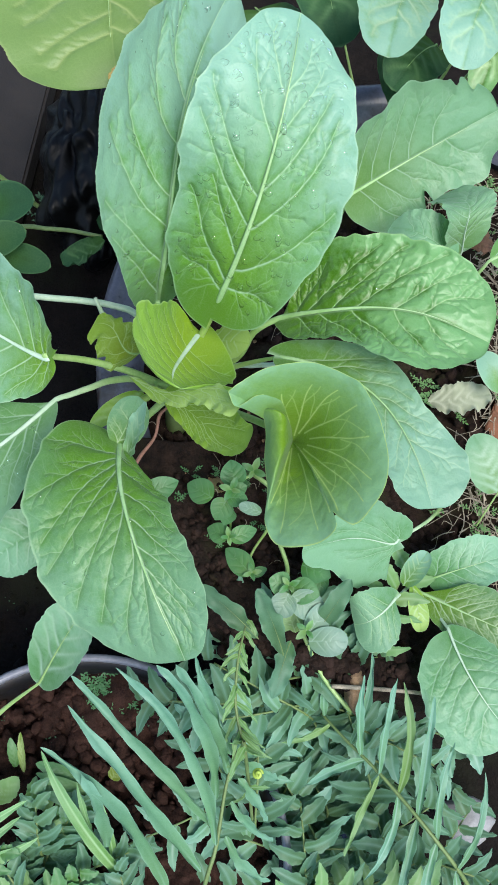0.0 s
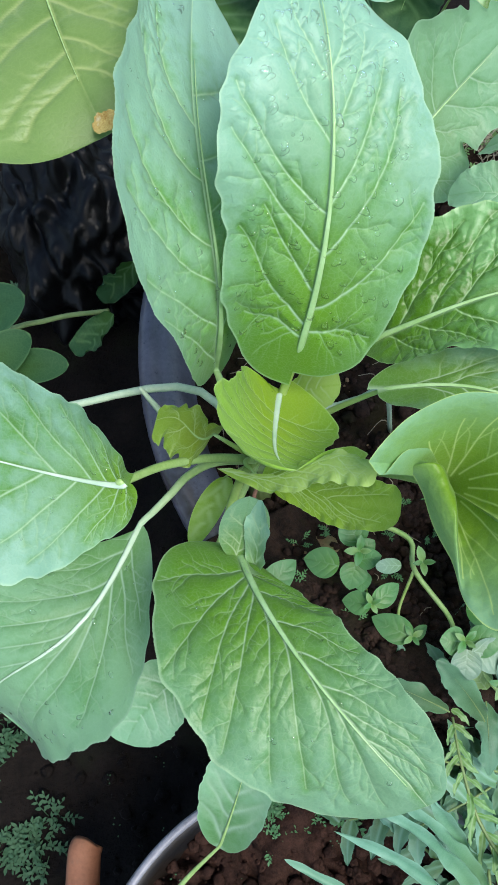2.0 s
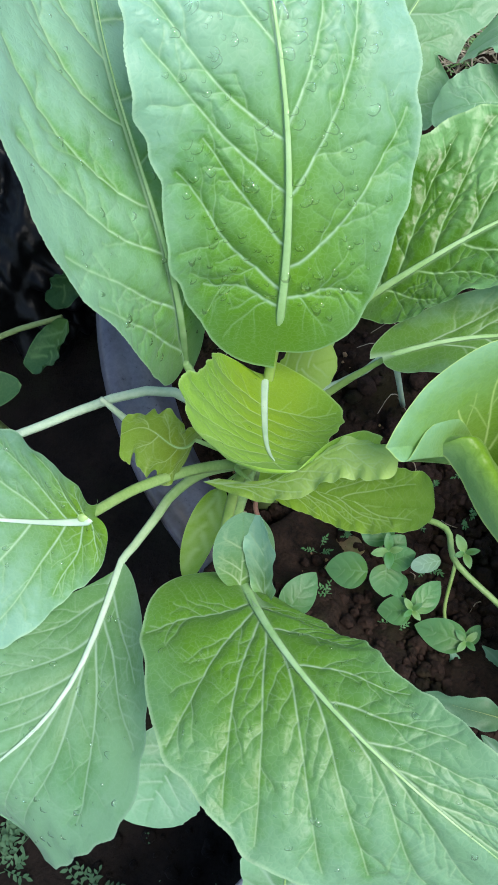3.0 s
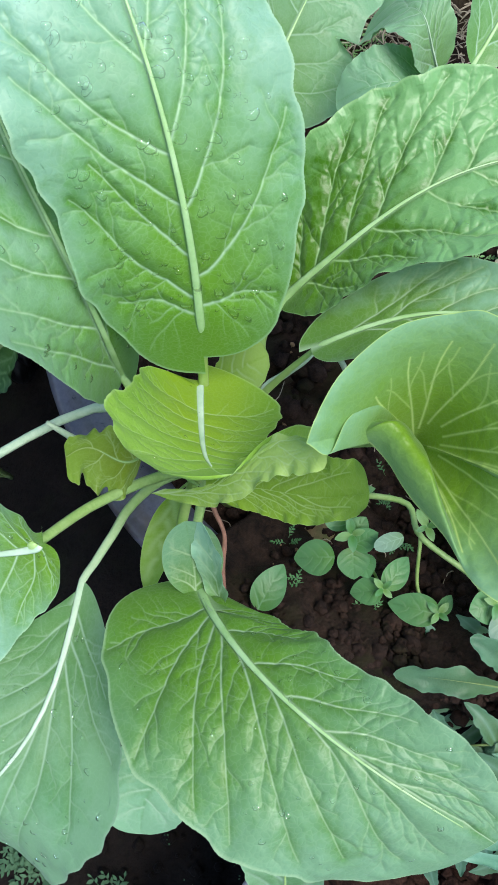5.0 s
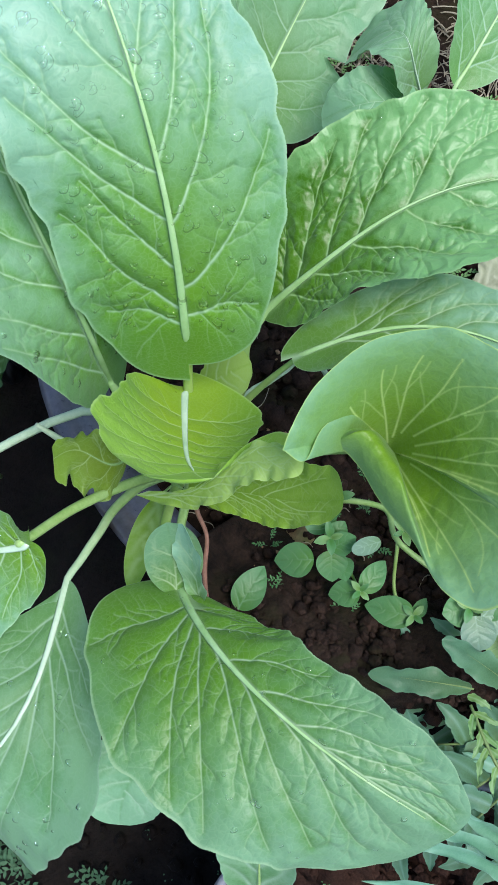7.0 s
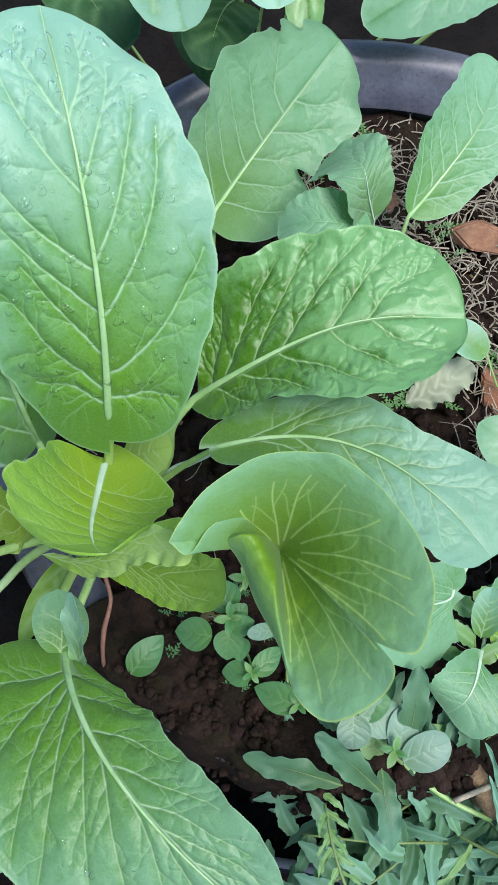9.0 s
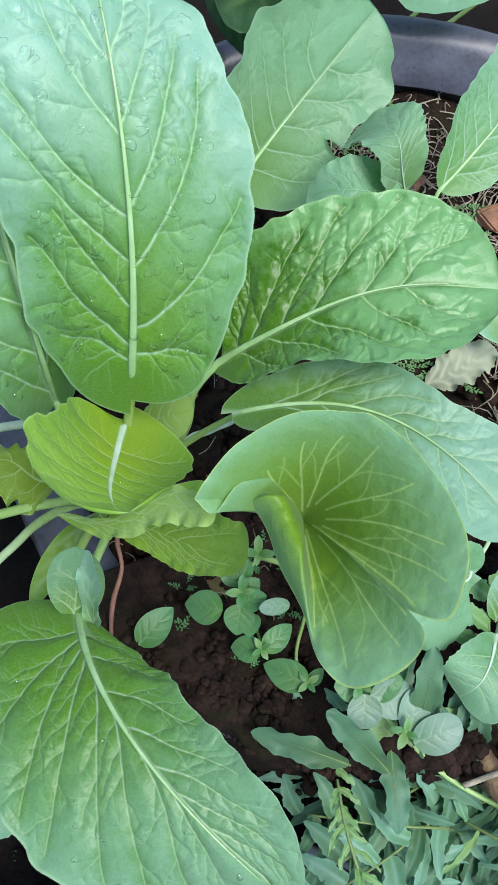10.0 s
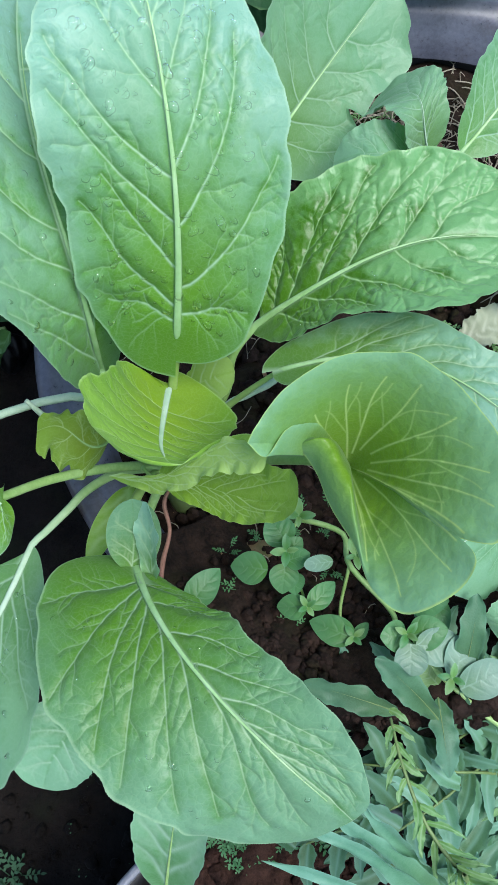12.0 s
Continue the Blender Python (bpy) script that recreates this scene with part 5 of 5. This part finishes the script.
fern_b = empty("brake_fern", (0.17, -0.13, 0.03), "brake fern with a dark rachis and hanging narrow leaflets", "fern")
spine = [(0.19, -0.14, 0.03), (0.165, -0.115, 0.22), (0.136, -0.080, 0.27), (0.100, -0.035, 0.265), (0.075, -0.008, 0.252), (0.060, 0.010, 0.240)]
second = tube("frond", spine, 0.0018, 0.0009, FERNSTALK, fern_b, n=24, sides=6)
k = 0
for base, tip, w in (
        ((0.078, -0.012, 0.254), (0.092, 0.050, 0.285), 0.0038), ((0.085, -0.020, 0.258), (0.085, 0.035, 0.290), 0.0042), ((0.096, -0.032, 0.264), (0.106, 0.032, 0.300), 0.0045),
        ((0.108, -0.045, 0.266), (0.110, 0.030, 0.300), 0.0045), ((0.120, -0.060, 0.269), (0.132, 0.020, 0.295), 0.0045), ((0.132, -0.075, 0.270), (0.145, -0.010, 0.290), 0.0045),
        ((0.088, -0.022, 0.258), (0.045, -0.040, 0.245), 0.0045), ((0.096, -0.032, 0.264), (0.070, -0.085, 0.255), 0.0042), ((0.108, -0.045, 0.266), (0.083, -0.100, 0.255), 0.0045),
        ((0.120, -0.060, 0.269), (0.105, -0.115, 0.258), 0.0045), ((0.132, -0.075, 0.270), (0.122, -0.125, 0.258), 0.0045), ((0.066, 0.003, 0.245), (0.030, -0.010, 0.240), 0.0045),
        ((0.062, 0.008, 0.242), (0.062, 0.040, 0.262), 0.0040), ((0.145, -0.095, 0.262), (0.165, -0.030, 0.285), 0.0045), ((0.145, -0.095, 0.262), (0.145, -0.150, 0.250), 0.0045)):
    k += 1
    small_leaf(second, base, tip, w * 0.8, 0.05, 0.5 * math.sin(k * 1.7), FERNBLUE if k % 4 else FERNLIGHT, m=0.4, e=0.7, cup=0.9, seed=240 + k, size=(40, 9), name="leaflet", wave=0.0008, bow=0.08 * math.sin(k * 1.9))

rng = np.random.RandomState(5)
undergrowth = empty("brake_fern", (0.06, -0.02, 0.03), "low tangle of lobed blue-green fern fronds between the pots", "fern")
for i in range(46):
    x, y = rng.uniform(-0.005, 0.16), rng.uniform(-0.15, 0.055)
    x = x * 0.6 if y > 0.0 else x
    a = rng.uniform(-0.6, 3.6)
    z = rng.uniform(0.155, 0.225) + (0.02 + 0.4 * y if y > 0 else 0.0)
    start = (x, y, z - 0.02)
    end = (x + 0.09 * math.cos(a), y + 0.08 * math.sin(a), z + 0.006)
    fern_frond(undergrowth, [(0.05, -0.05, 0.03), (x * 0.8 + 0.01, y * 0.8 - 0.02, z * 0.6), start, ((start[0] + end[0]) / 2, (start[1] + end[1]) / 2, z + 0.008), end], 8, 0.052, 1.05, (FERN, FERNBLUE, FERN, FERN, FERNBLUE, FERN, FERNLIGHT)[i % 7], 300 + i, width=0.0056, lobes=(0.10, 3.0), taper=0.45)
for base, tip in (((0.012, 0.062, 0.262), (-0.030, 0.098, 0.278)), ((0.030, 0.050, 0.262), (0.010, 0.092, 0.300)), ((0.036, 0.060, 0.258), (0.022, 0.020, 0.255)), ((0.050, 0.060, 0.255), (0.078, 0.100, 0.285))):
    k += 1
    base, tip = ((*q[:2], q[2] + 0.014) for q in (base, tip))
    small_leaf(undergrowth, base, tip, 0.0075, 0.12, 0.2, FERN, m=0.5, e=0.6, seed=600 + k, size=(40, 12), wave=0.002, ragged=(0.07, 3.0), rib_to=0.7, stalk_material=FERNSTALK)
litter = empty("brake_fern", (-0.16, -0.12, 0.165), "fern fronds with pale and dark leaflets spreading over the smaller pot", "fern")
for i in range(28):
    x, y = rng.uniform(-0.29, -0.04), rng.uniform(-0.20, -0.075)
    a = rng.uniform(0.2, 2.6)
    z = rng.uniform(0.185, 0.215)
    fern_frond(litter, [(x - 0.02 * math.cos(a), y - 0.03, 0.165), (x, y, z), (x + 0.05 * math.cos(a), y + 0.03 * math.sin(a), z + 0.012)], 5, 0.040, 0.85, (FERNLIGHT, FERN, WEED, FERN)[i % 4], 400 + i, width=0.0052, lobes=(0.1, 3.0))
tuft = empty("grassy_tuft", (-0.215, -0.10, 0.165), "tuft of narrow light green blades over the smaller pot", "grass")
for k, (base, tip, wide) in enumerate((
        ((-0.222, -0.085, 0.215), (-0.153, -0.046, 0.232), 0.0042), ((-0.222, -0.092, 0.218), (-0.158, -0.057, 0.226), 0.0042), ((-0.222, -0.078, 0.212), (-0.172, -0.040, 0.232), 0.0046),
        ((-0.218, -0.070, 0.212), (-0.184, -0.030, 0.230), 0.0040), ((-0.216, -0.060, 0.210), (-0.199, -0.028, 0.228), 0.0040), ((-0.212, -0.096, 0.212), (-0.146, -0.072, 0.220), 0.0060),
        ((-0.085, -0.100, 0.215), (-0.144, -0.012, 0.240), 0.0050), ((-0.098, -0.092, 0.210), (-0.118, -0.034, 0.235), 0.0034), ((-0.092, -0.092, 0.210), (-0.104, -0.044, 0.230), 0.0030))):
    small_leaf(tuft, base, tip, wide, 0.06, 0.4 * math.sin(k * 2.1), GRASSLEAF, m=0.35, e=0.7, cup=0.7, seed=700 + k, size=(36, 9), name="blade", wave=0.0006, bow=0.05 * math.sin(k * 1.7))
creeper = empty("low_weed", (-0.17, -0.07, 0.165), "low weed with pointed dull green and browning leaves on the soil", "weed")
for k, (base, tip, wide) in enumerate((
        ((-0.118, -0.034, 0.205), (-0.152, -0.022, 0.214), 0.006), ((-0.110, -0.044, 0.205), (-0.152, -0.029, 0.212), 0.006), ((-0.106, -0.052, 0.204), (-0.148, -0.043, 0.210), 0.006), ((-0.104, -0.060, 0.203), (-0.138, -0.055, 0.208), 0.006),
        ((-0.186, -0.050, 0.196), (-0.166, -0.032, 0.204), 0.010), ((-0.196, -0.052, 0.194), (-0.184, -0.032, 0.200), 0.009), ((-0.168, -0.058, 0.192), (-0.150, -0.046, 0.198), 0.007), ((-0.150, -0.078, 0.200), (-0.126, -0.062, 0.206), 0.007),
        ((-0.140, -0.088, 0.200), (-0.116, -0.084, 0.206), 0.006), ((-0.172, -0.026, 0.185), (-0.176, -0.004, 0.196), 0.004), ((-0.166, -0.030, 0.185), (-0.168, 0.000, 0.198), 0.003), ((-0.194, -0.022, 0.182), (-0.202, -0.004, 0.190), 0.006), ((-0.098, -0.036, 0.190), (-0.088, -0.024, 0.200), 0.006))):
    small_leaf(creeper, base, tip, wide, 0.08, 0.4 * math.sin(k * 1.3), OLIVE if k > 9 else (WEED, FERNLIGHT, FERN)[k % 3], m=0.45, e=0.65, cup=0.4, seed=730 + k, size=(30, 12), veins=4, ragged=(0.05, 4.0))

shoot = empty("young_plant", (-0.21, -0.01, 0.165), "single drooping leaf on a long pale stalk in the smaller pot", "garden plant")
leaf(shoot, (-0.142, 0.034, 0.270), (-0.120, 0.060, 0.312), (-0.104, 0.082, 0.320), 0.021, 0.020, 0.5, 0.45, (0.4, 0.3), 0.3, 0.0, (0.004, 0.004), BLUISH, [(-0.225, -0.03, 0.165), (-0.185, 0.01, 0.215)], veins=4, seed=81, size=(60, 40), rib=0.0012, young=0.2)

# ---- loose things ----
lump("stone", (0.084, 0.028, 0.252), (0.008, 0.018, 0.013), STONE, 1.0, "ochre mossy stone between pot and fern", "stone")
chunk("brick_fragment", (0.213, 0.402, 0.248), (0.013, 0.018, 0.012), 0.4, BRICK, 2, "orange broken brick piece half sunk in the soil", "brick fragment")
chunk("brick_fragment", (0.264, 0.345, 0.243), (0.022, 0.014, 0.010), -0.3, BRICK, 3, "flat orange broken brick piece on the soil", "brick fragment")
chunk("brick_fragment", (0.218, 0.240, 0.228), (0.018, 0.015, 0.010), 0.9, TERRA, 4, "reddish brick piece beside a dry leaf", "brick fragment")
lump("soil_clod", (-0.022, 0.185, 0.226), (0.012, 0.010, 0.010), STONE, 5.0, "pale tan clod on the soil", "clod")
lump("soil_clod", (-0.072, 0.196, 0.224), (0.008, 0.012, 0.009), TERRA, 6.0, "reddish clod beside the twig", "clod")
lump("soil_clod", (0.236, 0.452, 0.246), (0.010, 0.009, 0.010), CLOD, 7.0, "purplish grey clod near the rim", "clod")
stick = tagged(tube("dry_stick", [(0.065, 0.0284, 0.266), (0.095, 0.0262, 0.266), (0.1297, 0.0226, 0.262), (0.145, 0.019, 0.245)], 0.0017, 0.0013, STRAW, n=20), "pale dry stalk lying across the ferns", "dry stalk")
dry = empty("dry_leaf", (0.185, 0.255, 0.235), "pale grey-green withered leaf lying on the soil", "dry leaf")
leaf(dry, (0.160, 0.256, 0.238), (0.185, 0.256, 0.246), (0.214, 0.262, 0.240), 0.014, 0.013, 0.55, 0.5, (0.5, 0.3), 0.2, 0.3, (0, 0), DRYLEAF, None, veins=4, wave=(0.003, 4), seed=91, size=(40, 26), rib=0.0008, rib_to=0.0, nibble=0.05)

stake = tagged(tube("round_stake", [(-0.256, 0.050, 0.115), (-0.262, 0.038, 0.117), (-0.285, -0.03, 0.105), (-0.32, -0.14, 0.08)], 0.012, 0.014, TERRA, n=20, sides=20), "rounded reddish brown clay pipe lying beside the pot", "pipe")

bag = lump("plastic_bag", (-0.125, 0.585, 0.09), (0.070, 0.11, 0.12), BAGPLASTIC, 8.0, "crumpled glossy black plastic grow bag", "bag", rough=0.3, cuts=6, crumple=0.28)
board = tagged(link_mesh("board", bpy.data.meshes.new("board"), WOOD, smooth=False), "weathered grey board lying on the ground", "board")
bm = bmesh.new()
bmesh.ops.create_cube(bm, size=1.0, matrix=Matrix.LocRotScale((-0.285, 0.74, 0.045), Euler((0, 0, radians(-9))), (0.16, 0.50, 0.03)))
bmesh.ops.bevel(bm, geom=list(bm.edges), offset=0.003, segments=2, affect="EDGES")
bm.to_mesh(board.data)
bm.free()
scrap = lump("plastic_scrap", (0.086, -0.080, 0.06), (0.016, 0.030, 0.030), BLUEPLASTIC, 9.0, "dark blue scrap of plastic among the ferns", "scrap")
scrap_b = lump("plastic_scrap", (0.212, -0.085, 0.06), (0.026, 0.020, 0.020), GREYPLASTIC, 10.0, "grey scrap of plastic at the ferns' edge", "scrap")

# ---- straw, crumbs, moss and drops ----
rng = np.random.RandomState(9)


def soil_z(x, y):
    return 0.230 - 0.03 * (x - POT[0]) + 0.11 * (y - POT[1])


straws = []
for i in range(2000):
    a, r = rng.uniform(-1.3, 1.4), 0.212 * math.sqrt(rng.uniform(0.10, 1))
    x, y = POT[0] + r * math.cos(a), POT[1] + r * math.sin(a)
    d, l = rng.uniform(0, 6.28), rng.uniform(0.006, 0.040) * rng.uniform(0.4, 1.0)
    z = soil_z(x, y) + rng.uniform(0.001, 0.011)
    bend = rng.uniform(-0.004, 0.004)
    pts = [(x, y, z), (x + l / 2 * math.cos(d) + bend, y + l / 2 * math.sin(d) - bend, z + rng.uniform(0, 0.008)), (x + l * math.cos(d), y + l * math.sin(d), z)]
    straws.append((tube_points(pts, 0.0006 * rng.uniform(0.4, 1.5), 0.0003, 6, 5), True))
join_grids("straw", straws, STRAW, "scattered dry straw and roots on the soil", "straw")


roots = []
for i in range(70):
    a, r = rng.uniform(2.6, 5.4), 0.21 * math.sqrt(rng.uniform(0.1, 1))
    x, y = POT[0] + r * math.cos(a), POT[1] + r * math.sin(a)
    d, l, z = rng.uniform(0, 6.28), rng.uniform(0.006, 0.022), soil_z(x, y) + 0.007
    roots.append((tube_points([(x, y, z - 0.004), (x + l * 0.4 * math.cos(d), y + l * 0.4 * math.sin(d), z + rng.uniform(0, 0.006)), (x + l * math.cos(d + 0.6), y + l * math.sin(d + 0.6), z - 0.001)], 0.0004, 0.0002, 7, 5), True))
join_grids("root_hairs", roots, STRAW, "thin pale roots lying on the dark soil", "roots")


def top_z(x, y):
    """Height of the soil, with the bank at the near rim."""
    dx, dy = x - POT[0], y - POT[1]
    r, a = math.hypot(dx, dy), math.atan2(dy, dx) % 6.28319
    banked = 0.270 - 0.04 * dx + 0.12 * dy + float(np.interp(r, np.linspace(0.165, 0.262, 14), RISE))
    return max(soil_z(x, y), banked) if 3.55 < a < 5.9 and r > 0.165 else soil_z(x, y)


def crumbs(name, centre, radius, count, height, material, seed, label, biggest=0.006):
    rr = np.random.RandomState(seed)
    grids = []
    for _ in range(count):
        a, r = rr.uniform(0, 6.283), radius * math.sqrt(rr.uniform(0, 1))
        x, y = centre[0] + r * math.cos(a), centre[1] + r * math.sin(a)
        s = biggest * rr.uniform(0.15, 1.0) ** 1.6
        lat, lon = np.linspace(0, np.pi, 5)[:, None], np.linspace(0, 2 * np.pi, 7, endpoint=False)[None, :]
        rad = s * (1 + rr.uniform(-0.3, 0.3, (5, 7)))
        p = np.stack([rad * np.sin(lat) * np.cos(lon) + x, rad * np.sin(lat) * np.sin(lon) + y, rad * 0.75 * np.cos(lat) + height(x, y) + s * 0.3 + 0 * lon], -1)
        grids.append((p, True))
    return join_grids(name, grids, material, label, "soil crumbs")


crumbs("soil_crumbs", POT, 0.21, 1500, soil_z, SOIL, 1, "loose dark crumbs of soil")
crumbs("soil_crumbs", POT, 0.21, 700, soil_z, DARKCLOD, 7, "loose reddish crumbs of potting soil", 0.008)
crumbs("soil_crumbs", (POT[0] - 0.09, POT[1] - 0.17), 0.075, 1300, lambda x, y: 0.270 + (-0.04 * (x - POT[0]) + 0.12 * (y - POT[1])) + float(np.interp(math.hypot(x - POT[0], y - POT[1]), np.linspace(0.165, 0.262, 14), RISE)), SOIL, 8, "dark crumbs on the soil at the rim", 0.004)
crumbs("soil_crumbs", (POT[0] - 0.08, POT[1] - 0.16), 0.10, 700, top_z, DARKCLOD, 11, "dark reddish crumbs and clods near the rim", 0.0065)
crumbs("soil_crumbs", POT, 0.22, 260, top_z, STONE, 13, "pale tan specks in the soil", 0.0019)
crumbs("soil_crumbs", (POT[0] - 0.12, POT[1] - 0.12), 0.10, 1100, top_z, DARKCLOD, 17, "small dark crumbs beside the rim", 0.0038)
crumbs("soil_crumbs", POT2, 0.142, 2200, lambda x, y: 0.166, CLOD, 2, "loose reddish crumbs of soil", 0.007)
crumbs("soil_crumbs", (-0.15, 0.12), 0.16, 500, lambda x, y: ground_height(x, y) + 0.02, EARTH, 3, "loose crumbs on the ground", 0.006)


def moss(name, spots, material, seed, label):
    rr = np.random.RandomState(seed)
    grids = []
    for x, y, z, r, count in spots:
        z = top_z(x, y) + 0.003 if z is None else z
        for _ in range(count):
            a, q = rr.uniform(0, 6.283), r * math.sqrt(rr.uniform(0, 1))
            bx, by, h = x + q * math.cos(a), y + q * math.sin(a), rr.uniform(0.002, 0.010)
            d, s = rr.uniform(0, 6.283), rr.uniform(0.0006, 0.0017)
            u, v = np.linspace(0, 1, 3)[:, None], np.linspace(-1, 1, 3)[None, :]
            w = s * 0.45 * np.sin(np.pi * (0.15 + 0.8 * u)) * v
            p = np.stack([bx + math.cos(d) * s * u - math.sin(d) * w, by + math.sin(d) * s * u + math.cos(d) * w, z + h + rr.uniform(-0.6, 0.9) * s * u + rr.uniform(-0.5, 0.5) * w], -1)
            grids.append((p, False))
    return join_grids(name, grids, material, label, "moss")


def sprigs(name, patches, material, seed, label, category):
    """Low creeping shoots: thin arched stems with small oval leaflets on both sides. patches: x, y, z, radius, shoots, leaflet length."""
    rr = np.random.RandomState(seed)
    grids = []
    for x, y, z, radius, shoots, size in patches:
        for _ in range(shoots):
            a, q, d = rr.uniform(0, 6.283), radius * math.sqrt(rr.uniform(0, 1)), rr.uniform(0, 6.283)
            reach, rise = size * rr.uniform(2.0, 4.0), size * rr.uniform(0.6, 2.2)
            base = np.array((x + q * math.cos(a), y + q * math.sin(a), z))
            line = [base + np.array((math.cos(d) * reach * f, math.sin(d) * reach * f, rise * math.sin(2.2 * f))) for f in (0.0, 0.5, 1.0)]
            grids.append((tube_points([tuple(p) for p in line], size * 0.07, size * 0.04, 5, 4), True))
            for k in range(7):
                f = 0.25 + 0.75 * k / 6
                p = base + np.array((math.cos(d) * reach * f, math.sin(d) * reach * f, rise * math.sin(2.2 * f)))
                turn = d + (0.0 if k == 6 else (1 if k % 2 else -1) * rr.uniform(0.7, 1.2))
                long, tilt = size * rr.uniform(0.6, 1.1), rr.uniform(-0.3, 0.6)
                u, v = np.linspace(0, 1, 5)[:, None], np.linspace(-1, 1, 3)[None, :]
                w = 0.26 * long * np.sin(np.pi * np.clip(u, 0.04, 0.97) ** 0.8) * v
                grids.append((np.stack([p[0] + math.cos(turn) * long * u - math.sin(turn) * w, p[1] + math.sin(turn) * long * u + math.cos(turn) * w, p[2] + long * tilt * u + 0.3 * np.abs(w) + 0 * v], -1), False))
    return join_grids(name, grids, material, label, category)


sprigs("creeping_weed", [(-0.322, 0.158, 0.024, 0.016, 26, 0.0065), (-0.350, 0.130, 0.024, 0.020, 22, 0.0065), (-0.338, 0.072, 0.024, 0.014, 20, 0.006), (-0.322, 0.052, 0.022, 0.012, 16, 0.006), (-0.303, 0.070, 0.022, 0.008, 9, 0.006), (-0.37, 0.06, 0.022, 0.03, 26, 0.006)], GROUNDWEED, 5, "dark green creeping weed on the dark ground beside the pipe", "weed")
sprigs("creeping_weed", [(-0.113, 0.036, 0.168, 0.013, 26, 0.0035), (-0.103, 0.024, 0.168, 0.011, 16, 0.0035), (-0.085, 0.028, 0.168, 0.010, 12, 0.003), (-0.120, 0.015, 0.168, 0.006, 6, 0.0035), (-0.062, 0.012, 0.168, 0.006, 5, 0.0045)], WEED, 6, "tiny tangled green weed on the reddish soil", "weed")
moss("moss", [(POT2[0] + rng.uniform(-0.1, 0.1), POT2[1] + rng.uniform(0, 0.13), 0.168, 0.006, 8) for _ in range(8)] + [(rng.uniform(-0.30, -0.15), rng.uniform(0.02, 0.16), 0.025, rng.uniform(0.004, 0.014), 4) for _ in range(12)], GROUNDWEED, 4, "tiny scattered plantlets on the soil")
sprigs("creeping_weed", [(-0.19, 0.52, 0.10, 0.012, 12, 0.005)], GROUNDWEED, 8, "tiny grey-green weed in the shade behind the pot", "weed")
spots = [(rng.uniform(-0.06, 0.10), rng.uniform(0.10, 0.22)) for _ in range(16)]
sprigs("creeping_weed", [(x, y, top_z(x, y) + 0.004, 0.004, 3, 0.0024) for x, y in spots], WEED, 6, "tiny pale seedlings on the potting soil", "weed")
spots = [(POT[0] + rng.uniform(0.0, 0.16), POT[1] + rng.uniform(-0.15, 0.10)) for _ in range(26)] + [(0.20 + rng.uniform(-0.05, 0.05), 0.43 + rng.uniform(-0.03, 0.03)) for _ in range(10)]
sprigs("creeping_weed", [(x, y, soil_z(x, y) + 0.006, 0.012, 9, 0.0032) for x, y in spots], FERNLIGHT, 9, "low grey-green creeping weed among the straw", "weed")


def drops(name, blades, seed, label):
    """Flat beads of water lying on leaf blades."""
    rr = np.random.RandomState(seed)
    grids = []
    for shape, count, biggest in blades:
        pts, n, half, length, u, v = leaf_surface(*shape, nu=80, nv=60)
        for _ in range(count):
            i, j = rr.randint(4, 74), rr.randint(4, 55)
            q = pts[i, j]
            t = pts[i + 1, j] - q
            s = pts[i, j + 1] - q
            t, s = t / np.linalg.norm(t), s / np.linalg.norm(s)
            up = np.cross(s, t)
            up *= np.sign(up @ n[i])
            r = biggest * (0.3 + 0.7 * rr.rand() ** 2)
            lat, lon = np.linspace(0.02, np.pi * 0.5, 4)[:, None], np.linspace(0, 2 * np.pi, 14, endpoint=False)[None, :]
            rad = r * (1 + 0.20 * np.sin(2 * lon + rr.uniform(0, 6)) + 0.12 * np.sin(3 * lon + rr.uniform(0, 6)))
            c, d, h = rad * np.sin(lat) * np.cos(lon), rad * np.sin(lat) * np.sin(lon), 0.50 * r * np.cos(lat) + 0 * lon
            grids.append((q + c[..., None] * s + d[..., None] * t + (h + 0.0003)[..., None] * up, True))
    return join_grids(name, grids, WATER, label, "water drops")


drops("water_drops", [((*UPRIGHT, UPRIGHT_TRIM, 0.0004), 240, 0.0025), ((*REAR, REAR_TRIM, 0.0035), 110, 0.0017), ((*DROOPING, DROOPING_TRIM, 0.0002), 90, 0.0014), ((*BLUE_GREEN, BLUE_TRIM, -0.0081), 90, 0.0018),
                      ((*WHITE_RIBBED, WHITE_TRIM, 0.0), 40, 0.0015), ((*GLOSSY, GLOSSY_TRIM, 0.0025), 30, 0.0012), ((*HEART, HEART_TRIM, -0.0009), 12, 0.0009)], 12, "clear water beads on the mustard leaves")

for ob in (mustard, companion, seedling, cluster, behind):
    tagged(ob, group="mustard greens of the bed")
for ob in (big_pot, small_pot):
    tagged(ob, group="black grow pots")
for ob in (fern, fern_b, undergrowth, litter):
    tagged(ob, group="ferns beside the pots")
